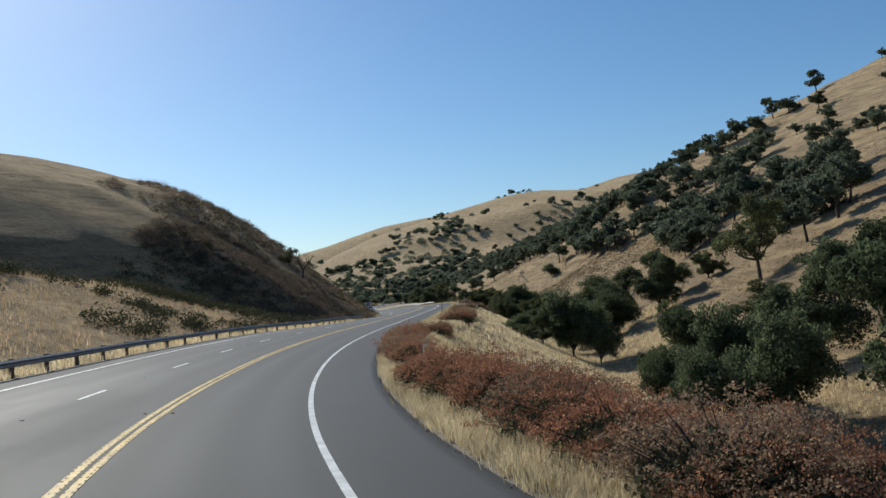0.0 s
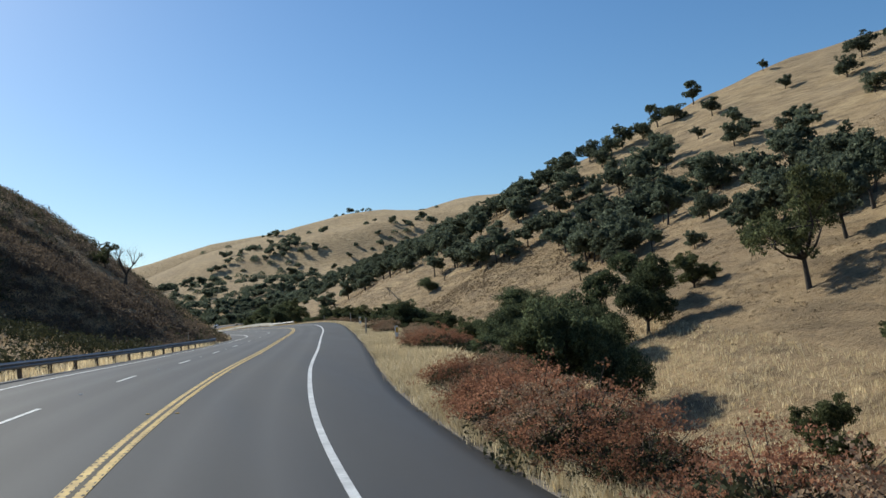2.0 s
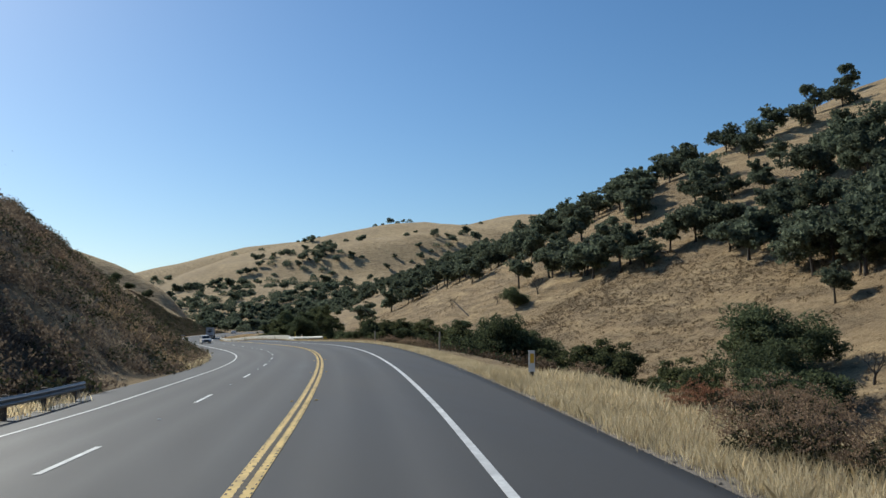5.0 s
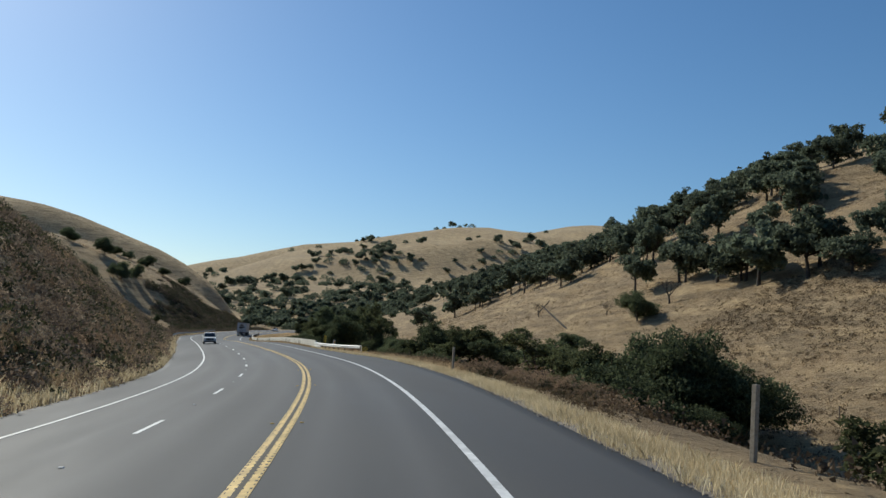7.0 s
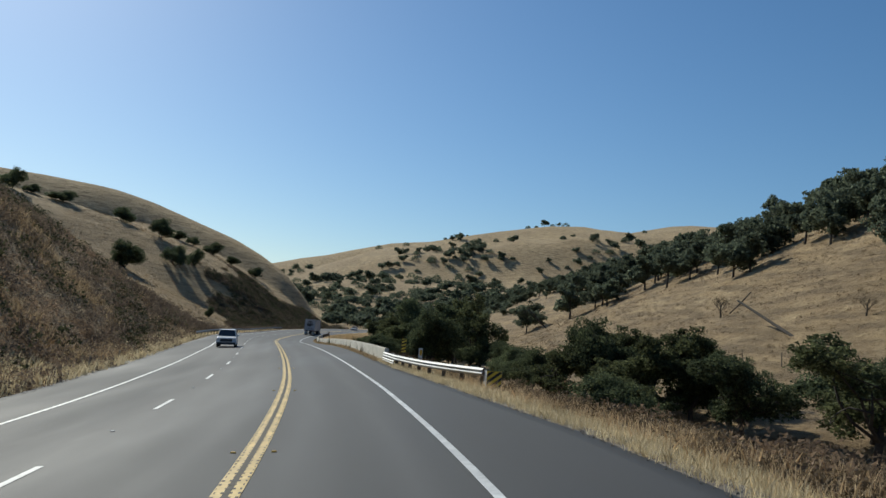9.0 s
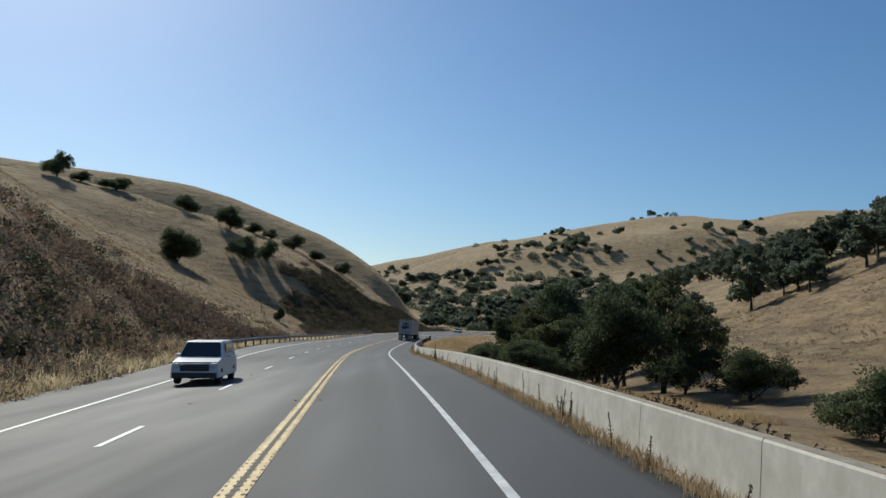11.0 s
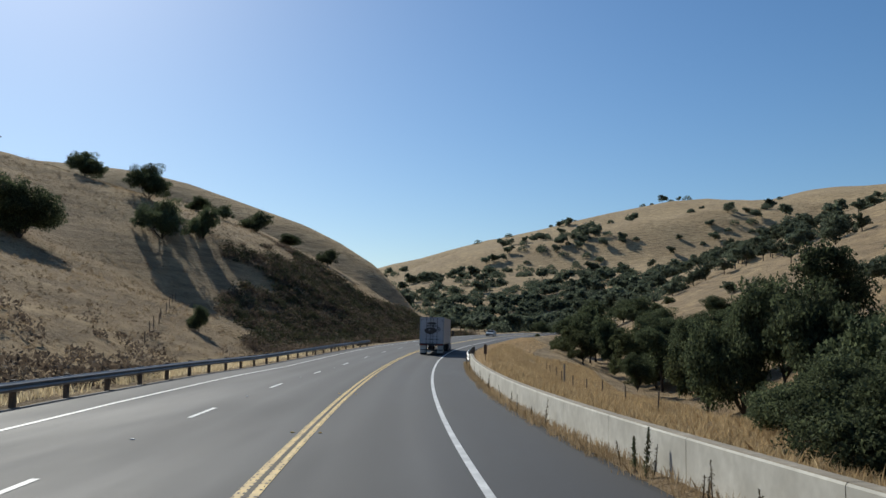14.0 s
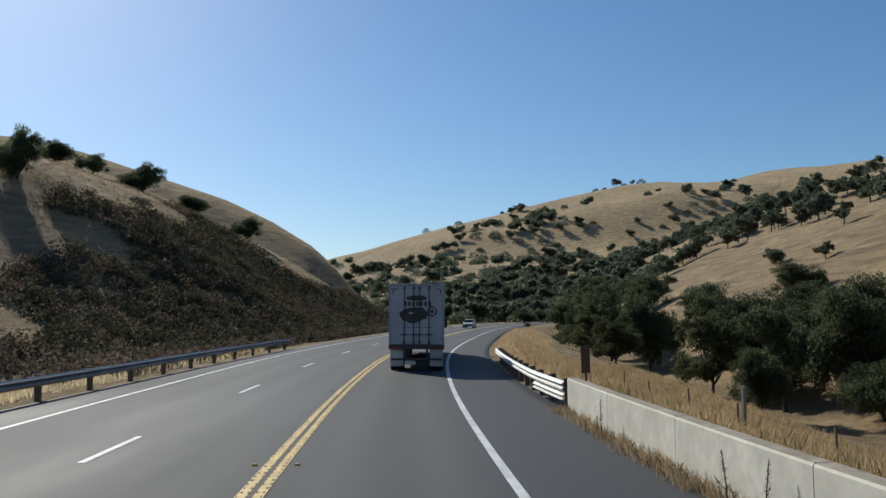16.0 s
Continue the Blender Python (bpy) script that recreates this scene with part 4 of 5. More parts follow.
def scrub(name, spots, rng, height, leaves, leaf, mat, label, category="scrub"):
    """One mesh of many low bushes at x, y."""
    spots = np.asarray(spots)
    z = ground(spots[:, 0], spots[:, 1])
    size = height * rng.uniform(0.55, 1.3, len(spots))
    n = np.repeat(np.arange(len(spots)), leaves)
    off = rng.normal(size=(len(n), 3))
    off /= np.linalg.norm(off, axis=1, keepdims=True)
    off *= rng.uniform(0.25, 1, (len(n), 1)) ** 0.5
    off[:, 2] = np.abs(off[:, 2])
    pts = np.stack([spots[n, 0], spots[n, 1], z[n]], -1) + off * size[n, None] * np.array([1.0, 1.0, 0.95])
    v, f = leaf_quads(pts, leaf * rng.uniform(0.6, 1.4, len(n)), rng, corners=3)
    return tagged(new(name, mesh_of(name, v, f, mat, smooth=False)), label, category, kind="stuff")


rng = np.random.default_rng(8)
scrub("far_woods", far_spots, rng, 5.2, 240, 0.75, M_HAZED_OAK, "distant dark oaks scattered over the golden hill", "woods")


def strip_spots(n, y0, y1, d0, d1, keep=None):
    y = rng.uniform(y0, y1, n)
    d = rng.uniform(0, 1, n) * (d1 - d0) + d0
    p = across(y, d)[:, :2]
    if keep is not None:
        p = p[keep(y, d, p)]
    return p


def brushy(y, d, p):
    """The scrub on the cut slope thins out uphill and in patches."""
    w = lumps(p[:, 0], p[:, 1], 14.0, 31) * 0.6 + lumps(p[:, 0], p[:, 1], 5.0, 32) * 0.4
    return w + (-d - 12) / 90 < steps(y, 150, 0.4, 190, 0.55, 310, 0.6, 340, 0.1, 352, -0.5)


def patchy(y, d, p):
    w = lumps(p[:, 0], p[:, 1], 9.0, 33) * 0.25
    edge = steps(y, 428, 17, 445, 25, 465, 32, 490, 38, 515, 36, 540, 28, 560, 24)
    return -d < edge * (1 + w)


scrub("scrub", strip_spots(3400, 158, 352, -60, -10.6, brushy), rng, 1.15, 95, 0.11, M_BRUSH, "dark brown chaparral covering the steep cut slope")
scrub("scrub", strip_spots(1500, 128, 166, -42, -12.5, lambda y, d, p: -d > steps(y, 128, 26, 140, 14, 150, 12)), rng, 1.2, 80, 0.12, M_BRUSH, "dark brown chaparral on the shaded end of the hill")
scrub("scrub", strip_spots(900, 150, 345, -50, -11, brushy), rng, 1.4, 60, 0.17, M_GREENBRUSH, "dull green bushes among the chaparral on the cut slope")
scrub("scrub", strip_spots(3400, 428, 560, -44, -11.4, patchy), rng, 1.15, 80, 0.13, M_BRUSH, "dark brown chaparral patch on the slope above the guardrail")
# extra dark green bushes put the slope's shade into the patch's colour
scrub("scrub", strip_spots(2600, 432, 556, -40, -12, patchy), rng, 1.25, 60, 0.17, M_GREENBRUSH, "dull green bushes thickened to darken the shaded chaparral patch")
scrub("scrub", strip_spots(420, 190, 330, -14.5, -10.4), rng, 0.75, 70, 0.07, M_RUST, "rust brown dry buckwheat along the foot of the cut slope", "scrub")
scrub("scrub", strip_spots(520, 326, 385, -24, -11.8, lambda y, d, p: -d < steps(y, 326, 26, 350, 20, 385, 12.5)), rng, 1.3, 70, 0.15, M_BRUSH, "dark brown brush on the bank behind the guardrail")
scrub("scrub", strip_spots(210, 330, 428, -22, -12.5, lambda y, d, p: y < 374 + 54 * rng.uniform(0, 1, len(y)) ** 3), rng, 1.0, 60, 0.14, M_BRUSH, "brown brush along the foot of the slope behind the guardrail")
scrub("scrub", strip_spots(600, 106, 160, -40, -13, lambda y, d, p: lumps(p[:, 0], p[:, 1], 16.0, 35) > -0.1), rng, 1.2, 60, 0.15, M_GREENBRUSH, "dull green brush below the shaded hill")
scrub("scrub", strip_spots(420, 62, 132, -34, -12, lambda y, d, p: lumps(p[:, 0], p[:, 1], 9.0, 45) > -0.15), rng, 1.4, 120, 0.13, M_GREENBRUSH, "dull green bushes on the grassy bench behind the guardrail")
scrub("scrub", strip_spots(230, 132, 244, 9.6, 15, lambda y, d, p: lumps(p[:, 0], p[:, 1], 8.0, 36) > -0.2), rng, 0.75, 44, 0.09, M_TWIG, "dry brown weeds on the shoulder bank")
scrub("scrub", strip_spots(620, 186, 262, 8.5, 13.2, lambda y, d, p: d > half_right(y) + 1.3), rng, 0.5, 70, 0.055, M_DRY_WEED, "brown dry weeds on the road bank before the guardrail", "weeds")
scrub("scrub", strip_spots(260, 186, 262, 9.4, 14.5, lambda y, d, p: d > half_right(y) + 2.0), rng, 0.75, 80, 0.06, M_RUST, "rust brown dry weeds on the road bank", "weeds")
scrub("scrub", strip_spots(150, 250, 330, 9.6, 17), rng, 0.8, 44, 0.10, M_TWIG, "dry brown weeds below the guardrail")


def tufts(n, x0, x1, y0, y1):
    return np.stack([rng.uniform(x0, x1, n), rng.uniform(y0, y1, n)], -1)


def patches(p, seed):
    return p[lumps(p[:, 0], p[:, 1], 14.0, seed) + 0.6 * lumps(p[:, 0], p[:, 1], 4.0, seed + 1) > rng.uniform(-0.7, 0.7, len(p))]


scrub("weed_tufts", patches(tufts(15000, 44, 120, 60, 430), 51), rng, 0.40, 12, 0.09, M_DRY_WEED, "scattered brown weed tufts on the dry slope", "weeds")
scrub("weed_tufts", patches(tufts(12000, 44, 120, 60, 430), 53), rng, 0.35, 12, 0.08, M_BLADE_TAN, "pale grass tufts on the dry slope", "grass")
scrub("weed_tufts", patches(tufts(9000, 46, 84, 186, 262), 59), rng, 0.40, 14, 0.09, M_DRY_WEED, "dense brown weed tufts below the oak grove", "weeds")
scrub("weed_tufts", patches(tufts(7000, -75, -16, 335, 540), 55), rng, 0.36, 14, 0.08, M_DRY_WEED, "scattered brown weed tufts on the slope above the guardrail", "weeds")
scrub("weed_tufts", patches(tufts(12000, -75, -16, 335, 540), 57), rng, 0.34, 14, 0.07, M_BLADE_TAN, "pale grass tufts on the slope above the guardrail", "grass")


def mottled(y, d, p):
    """Clearings on the lower part of the cut slope."""
    return lumps(p[:, 0], p[:, 1], 9.0, 61) + 0.6 * lumps(p[:, 0], p[:, 1], 3.5, 62) > 0.15 + (-d - 11) / 22


scrub("scrub", strip_spots(1500, 185, 335, -30, -11, lambda y, d, p: lumps(p[:, 0], p[:, 1], 10.0, 63) > 0.05), rng, 0.85, 70, 0.08, M_RUST, "rust brown dry weeds on the cut slope", "weeds")


def blades(name, spots, rng, tall, wide, per, mat, label):
    """Tufts of dry grass: thin bent triangles."""
    spots = np.repeat(np.asarray(spots), per, 0) + rng.normal(0, 0.10, (len(spots) * per, 2))
    z = ground(spots[:, 0], spots[:, 1]) - 0.03
    n = len(spots)
    h = tall * rng.uniform(0.5, 1.25, n)
    a = rng.uniform(0, 2 * math.pi, n)
    lean = rng.normal(0, 0.28, (n, 2)) * h[:, None]
    base = np.stack([spots[:, 0], spots[:, 1], z], -1)
    s = np.stack([np.cos(a), np.sin(a), 0 * a], -1) * wide * rng.uniform(0.6, 1.4, (n, 1))
    mid = base + np.stack([lean[:, 0] * 0.4, lean[:, 1] * 0.4, h * 0.6], -1)
    tip = base + np.stack([lean[:, 0], lean[:, 1], h], -1)
    v = np.stack([base - s, base + s, mid + s * 0.8, tip, mid - s * 0.8], 1).reshape(-1, 3)
    f = np.arange(5 * n).reshape(-1, 5)
    return tagged(new(name, mesh_of(name, v, f, mat, smooth=False)), label, "grass", kind="stuff")


def verge(y, d, p):
    return 0.35 + 0.9 * lumps(p[:, 0], p[:, 1], 2.2, 41) + 0.5 * lumps(p[:, 0], p[:, 1], 0.8, 42) > rng.uniform(-0.9, 0.35, len(y))


def strip_along(n, y0, y1, inner, outer):
    y = rng.uniform(y0, y1, n)
    d = half_right(y) + inner + (outer - inner) * rng.uniform(0, 1, n) ** 1.3
    p = across(y, d)[:, :2]
    return p[verge(y, d, p)]


blades("dry_grass", strip_along(19000, 0, 150, 0.15, 4.4), rng, 0.38, 0.0048, 13, M_BLADE, "pale straw grass along the shoulder")
blades("dry_grass", strip_along(7500, 150, 268, 0.12, 1.7), rng, 0.27, 0.0048, 11, M_BLADE, "pale straw grass along the shoulder")
blades("dry_grass", strip_along(1500, 205, 266, 1.0, 5.0), rng, 0.45, 0.006, 8, M_BLADE_TAN, "thin tan grass on the road bank before the guardrail")
blades("dry_grass", strip_along(1500, 44, 80, 2.0, 6.5), rng, 0.5, 0.010, 8, M_BLADE, "tall straw grass between the roadside shrubs")
blades("dry_grass", strip_along(4500, 405, 520, 0.6, 6.0), rng, 0.38, 0.010, 6, M_BLADE_TAN, "dry golden grass on the bank behind the guardrail")
blades("dry_grass", strip_spots(3600, 185, 335, -12.6, -10.0, verge), rng, 0.6, 0.016, 6, M_BLADE, "straw grass at the foot of the cut slope")
blades("dry_grass", strip_spots(9000, 185, 335, -30, -11, mottled), rng, 1.0, 0.022, 7, M_BLADE_TAN, "tall golden grass in clearings of the brush on the cut slope")
blades("dry_grass", strip_spots(1500, 330, 452, -12.5, -10.3, verge), rng, 0.45, 0.014, 5, M_BLADE, "straw grass under the guardrail")
blades("dry_grass", strip_spots(3600, 20, 112, -32, -11, verge), rng, 0.5, 0.018, 4, M_BLADE_TAN, "dry pale grass on the bench behind the guardrail")
blades("dry_grass", strip_spots(2200, 0, 150, -12, -8.8, verge), rng, 0.45, 0.014, 5, M_BLADE, "straw grass behind the guardrail")
blades("dry_grass", strip_spots(21000, 300, 470, 8.3, 22, verge), rng, 0.46, 0.011, 8, M_BLADE_GOLD, "dry golden grass on the bank below the parapet")
blades("dry_grass", strip_spots(20000, 20, 150, 9, 44, verge), rng, 0.45, 0.018, 4, M_BLADE, "dry golden grass on the valley floor")
yw = rng.uniform(266.5, 411.5, 1900)
wall_foot = across(yw, WALL_D(yw) - rng.uniform(0.04, 0.45, len(yw)))[:, :2]
blades("dry_grass", wall_foot, rng, 0.24, 0.007, 9, M_BLADE_TAN, "short straw grass at the foot of the parapet")


def shrub_kind(seed, mat, label):
    """A rounded buckwheat bush: twigs fanning from the root, flower heads on the outside, leaves within."""
    g = np.random.default_rng(seed)
    bush = empty("buckwheat_shrub")
    n = 420
    off = g.normal(size=(n, 3))
    off /= np.linalg.norm(off, axis=1, keepdims=True)
    off[:, 2] = np.abs(off[:, 2])
    lump = 1 + 0.16 * np.sin(3 * np.arctan2(off[:, 1], off[:, 0]) + seed) + 0.09 * g.normal(size=n)
    top = off * lump[:, None] * np.array([1.25, 1.25, 1.0]) * g.uniform(0.80, 1.04, (n, 1))
    top = top[top[:, 2] > 0.30 + 0.25 * g.uniform(0, 1, n)]
    heads = np.repeat(top, 26, 0)
    heads = heads + g.normal(0, 1, heads.shape) * np.array([0.055, 0.055, 0.03])
    v, f = leaf_quads(heads, g.uniform(0.010, 0.025, len(heads)), g, slim=0.8, corners=3)
    part_mesh("flower_mass", mesh_of("flower_mass", v, f, mat, smooth=False), bush, "rust red dried flower heads" if mat is M_RED else "faded brown flower heads")
    fill = g.normal(size=(2600, 3))
    fill /= np.linalg.norm(fill, axis=1, keepdims=True)
    fill[:, 2] = np.abs(fill[:, 2])
    inner = fill * g.uniform(0.35, 0.95, (2600, 1)) * np.array([1.2, 1.2, 0.86])
    v, f = leaf_quads(inner, g.uniform(0.03, 0.07, 2600), g, corners=3)
    part_mesh("foliage", mesh_of("foliage", v, f, M_GREENBRUSH, smooth=False), bush)
    stems = [tube_arrays([(0, 0, -0.1), tuple(0.5 * p + np.array([0, 0, 0.05])), tuple(p)], [0.018, 0.01, 0.004], 3) for p in top[:70]]
    part_mesh("stem_mass", mesh_of("stem_mass", *join_arrays(stems), M_BARK), bush)
    return tagged(bush, label, "shrub", "roadside shrubs")


SHRUBS = [shrub_kind(61, M_RED, "rust red buckwheat shrub on the road bank"), shrub_kind(62, M_RED, "rust red buckwheat shrub on the road bank"),
          shrub_kind(63, M_RUST, "faded brown buckwheat shrub on the road bank"), shrub_kind(64, M_RUST, "faded brown buckwheat shrub on the road bank")]
for s in SHRUBS:
    s["tall"] = 1.0
sr = random.Random(17)
for y in np.arange(8, 115, 1.3):
    front = float(steps(y, 8, 7.4, 20, 7.9, 24, 7.9, 27, 7.5, 34, 6.9, 42, 7.3, 48, 6.9, 57, 6.8, 62, 7.1, 69, 7.4, 76, 7.9, 90, 9.4, 94, 8.8, 100, 9.2, 105, 10.4, 114, 10.0))
    if 32.8 < y < 41.5 or 52.5 < y < 55 or 67.2 < y < 70.4 or 75.3 < y < 93.2:
        continue
    if y > 90 and sr.random() < 0.35:
        continue
    for row in range(2 if y < 34 or 70 < y < 76 else 1):
        d = front + sr.uniform(0.8, 1.2) + row * sr.uniform(1.3, 1.7)
        p = across(float(y) + sr.uniform(-0.6, 0.6), d)
        stand(SHRUBS, sr.choice((2, 3, 3, 0) if 42 < y < 51 or y > 94 else (0, 1, 1, 0, 2, 3)), p[0], p[1], sr.uniform(0.95, 1.45) * (0.85 if 70 < y < 76 else 0.8 if y > 93 else 1.0), sr.uniform(0, 360), 0.05)
for y, d in ((117.5, 9.6), (119, 9.4), (120.6, 9.5), (122.3, 9.3), (124.5, 9.6), (127, 9.8), (128.5, 8.9), (132, 10.6), (136, 10.6), (150, 11.5), (160, 12), (196, 11.8), (206, 11.4), (229, 11.4), (238, 11.6)):
    p = across(float(y), d)
    stand(SHRUBS, sr.choice((1, 2, 3) if y < 170 else (2, 3)), p[0], p[1], sr.uniform(0.8, 1.2), sr.uniform(0, 360), 0.05)
for x, y, size in ((9.6, 90.6, 1.35), (10.7, 91.8, 1.2), (10.2, 92.6, 1.0)):
    stand(SHRUBS, 0, x, y, size, 70 * y, 0.05)
for k in range(6):
    p = across(192 + 3.1 * k, sr.uniform(9.0, 10.8))
    stand(SHRUBS, sr.choice((2, 3)), p[0], p[1], sr.uniform(0.6, 1.0), sr.uniform(0, 360), 0.05)
for k in range(4):
    y = 224 + 36 * sr.random()
    p = across(y, sr.uniform(10.3, 12.0) if 236 < y < 252 else sr.uniform(9.2, 11.8))
    stand(SHRUBS, sr.choice((2, 3)), p[0], p[1], sr.uniform(0.7, 1.3), sr.uniform(0, 360), 0.05)


# ---- vehicles ----


def turned(points, bm_from, bm_to, sides=20):
    """A solid of revolution about the x axis from (radius, x) points."""
    rings = [[bm_to.verts.new((x, r * math.cos(2 * math.pi * k / sides), r * math.sin(2 * math.pi * k / sides))) for k in range(sides)] for r, x in points]
    for a, b in zip(rings[:-1], rings[1:]):
        for k in range(sides):
            bm_to.faces.new((a[k], a[(k + 1) % sides], b[(k + 1) % sides], b[k]))
    bm_to.faces.new(rings[0][::-1])
    bm_to.faces.new(rings[-1])


def wheel(parent, x, y, r, width, out, rim_mat):
    """A wheel with its axle along x: tyre with shoulders, rim with a hub; out: the side that shows the rim."""
    bm = bmesh.new()
    w = width / 2
    turned([(0.62 * r, -w), (0.92 * r, -w), (r, -0.7 * w), (r, 0.7 * w), (0.92 * r, w), (0.62 * r, w)], None, bm)
    bm.transform(pose(x, y, r))
    tyre = part("wheel", bm, M_BLACK, parent)
    bm = bmesh.new()
    turned([(0.60 * r, w * 0.2), (0.60 * r, w * 1.02), (0.52 * r, w * 0.85), (0.25 * r, w * 0.7), (0.2 * r, w * 1.05), (0.05 * r, w * 1.08)], None, bm)
    bm.transform(pose(x, y, r) @ Matrix.Diagonal((out, 1, 1, 1)))
    part("rim", bm, rim_mat, tyre)


def solid(name, mat, parent, lo, hi, bevel=0.0, label=""):
    bm = bmesh.new()
    box(bm, lo, hi, bevel)
    return part(name, bm, mat, parent, label)


def disc(name, mat, parent, x, z, rx, rz, y, label="", depth=0.004, wobble=0.0):
    """A thin upright plate with a rounded, slightly uneven outline."""
    bm = bmesh.new()
    ring = []
    for k in range(36):
        a = 2 * math.pi * k / 36
        w = 1 + wobble * math.sin(3 * a + rx * 9) + 0.6 * wobble * math.sin(7 * a)
        ring.append((x + rx * w * math.cos(a), z + rz * w * math.sin(a)))
    back = [bm.verts.new((px, y, pz)) for px, pz in ring]
    front = [bm.verts.new((px, y - depth, pz)) for px, pz in ring]
    bm.faces.new(front)
    for k in range(36):
        bm.faces.new((back[k], back[(k + 1) % 36], front[(k + 1) % 36], front[k]))
    return part(name, bm, mat, parent, label)


def on_road(y, d, up=0.0):
    p = across(float(y), d, up)
    return pose(p[0], p[1], p[2], 0, -float(road_lean(y)), -math.degrees(math.atan(float(road_run(y)))))


def truck(y, d):
    """A tractor with a box trailer, seen from behind: the rear doors stand at y."""
    t = empty("box_trailer")
    solid("body", M_TRAILER, t, (-1.29, 0.06, 1.22), (1.29, 14.6, 4.05), 0.03)
    solid("roof", M_ALU, t, (-1.30, 0.0, 4.0), (1.30, 14.62, 4.07), 0.02)
    solid("door_frame", M_ALU, t, (-1.30, 0.0, 1.10), (-1.20, 0.12, 4.02), 0.01)
    solid("door_frame", M_ALU, t, (1.20, 0.0, 1.10), (1.30, 0.12, 4.02), 0.01)
    solid("sill", M_DARK_PAINT, t, (-1.30, -0.02, 1.02), (1.30, 0.2, 1.24), 0.015, "dark grey rear sill")
    solid("rail", M_ALU, t, (-1.305, 0.1, 1.18), (-1.28, 14.6, 1.34), 0.005)
    solid("rail", M_ALU, t, (1.28, 0.1, 1.18), (1.305, 14.6, 1.34), 0.005)
    for s in (-1, 1):
        lo, hi = (0.012, 1.19) if s > 0 else (-1.19, -0.012)
        door = solid("door", M_TRAILER, t, (lo, 0.02, 1.25), (hi, 0.075, 3.97), 0.008)
        for k, x in enumerate((0.14, 0.58)):
            bm = bmesh.new()
            turned([(0.022, -1.36), (0.022, 1.36)], None, bm, 8)
            bm.transform(pose(s * x, -0.02, 2.61, 0, 90, 0))
            part("lock_rod", bm, M_DARK_PAINT, door, "dark steel lock rod")
            solid("handle", M_DARK_PAINT, door, (s * x - 0.18, -0.05, 1.66), (s * x + 0.18, -0.02, 1.72), 0.006)
            solid("bracket", M_DARK_PAINT, door, (s * x - 0.06, -0.04, 1.30), (s * x + 0.06, 0.02, 1.38), 0.006)
            solid("bracket", M_DARK_PAINT, door, (s * x - 0.06, -0.04, 3.82), (s * x + 0.06, 0.02, 3.90), 0.006)
        for z in (1.5, 2.1, 2.7, 3.3, 3.8):
            solid("hinge", M_ALU, door, (s * 1.17 - 0.05, 0.0, z - 0.05), (s * 1.17 + 0.05, 0.02, z + 0.05), 0.004)
        solid("tail_light", M_RED_LENS, t, (s * 1.05 - 0.16, -0.045, 1.07), (s * 1.05 + 0.16, -0.02, 1.17), 0.006, "red tail light in the sill")
        solid("reflector_strip", M_RED_LENS, t, (s * 0.65 - 0.2, -0.03, 1.10), (s * 0.65 + 0.2, -0.02, 1.14), 0.002)
        solid("mud_flap", M_WHITE_PLASTIC if s < 0 else M_ALU, t, (s * 0.93 - 0.31, 0.32, 0.22), (s * 0.93 + 0.31, 0.34, 1.02), 0.004, "pale mud flap behind the wheels")
        solid("bumper_upright", M_DARK_PAINT, t, (s * 0.5 - 0.05, 0.02, 0.58), (s * 0.5 + 0.05, 0.10, 1.04), 0.008)
        solid("frame_rail", M_DARK_PAINT, t, (s * 0.5 - 0.05, 0.3, 1.0), (s * 0.5 + 0.05, 14.0, 1.21))
        solid("corner_mark", M_GRAPHIC, t, (s * 1.0 - 0.12, 0.013, 3.80), (s * 1.0 + 0.12, 0.019, 3.84), 0.0, "dark corner stripe")
        solid("corner_mark", M_GRAPHIC, t, (s * 1.11 - 0.02, 0.013, 3.56), (s * 1.11 + 0.02, 0.019, 3.80))
        for y0 in (1.0, 2.25):
            wheel(t, s * 1.10, y0, 0.51, 0.28, s, M_ALU)
            wheel(t, s * 0.78, y0, 0.51, 0.28, s, M_ALU)
        solid("landing_leg", M_DARK_PAINT, t, (s * 0.7 - 0.07, 11.0, 0.25), (s * 0.7 + 0.07, 11.14, 1.2), 0.01)
    for y0 in (1.0, 2.25):
        bm = bmesh.new()
        turned([(0.07, -1.0), (0.07, 1.0)], None, bm, 10)
        bm.transform(pose(0, y0, 0.51))
        part("axle", bm, M_DARK_PAINT, t)
    solid("bumper", M_DARK_PAINT, t, (-1.2, 0.0, 0.50), (1.2, 0.11, 0.60), 0.012, "dark steel underride bumper")
    solid("plate", M_WHITE_PLASTIC, t, (-0.52, 0.12, 0.30), (-0.05, 0.125, 0.50), 0.0, "white plate hanging below the bumper")
    for x in (-0.35, 0.0, 0.35):
        solid("marker_lamp", M_RED_LENS, t, (x - 0.05, -0.03, 4.0), (x + 0.05, 0.0, 4.04), 0.004)
    # the dark picture on the doors: an oval with a band, bars for words, rounded shapes below
    disc("oval", M_GRAPHIC, t, 0.0, 3.40, 0.50, 0.13, 0.018, "dark oval graphic on the doors", wobble=0.02)
    for k in range(7):
        solid("word_bar", M_GRAPHIC, t, (-0.60 + 0.19 * k, 0.013, 3.02), (-0.47 + 0.19 * k, 0.019, 3.24), 0.0, "dark bar in a row on the doors")
    disc("blob", M_GRAPHIC, t, -0.22, 2.60, 0.56, 0.37, 0.018, "dark rounded graphic on the door", wobble=0.05)
    disc("blob", M_GRAPHIC, t, 0.15, 2.66, 0.36, 0.30, 0.017, "dark rounded graphic on the door", wobble=0.06)
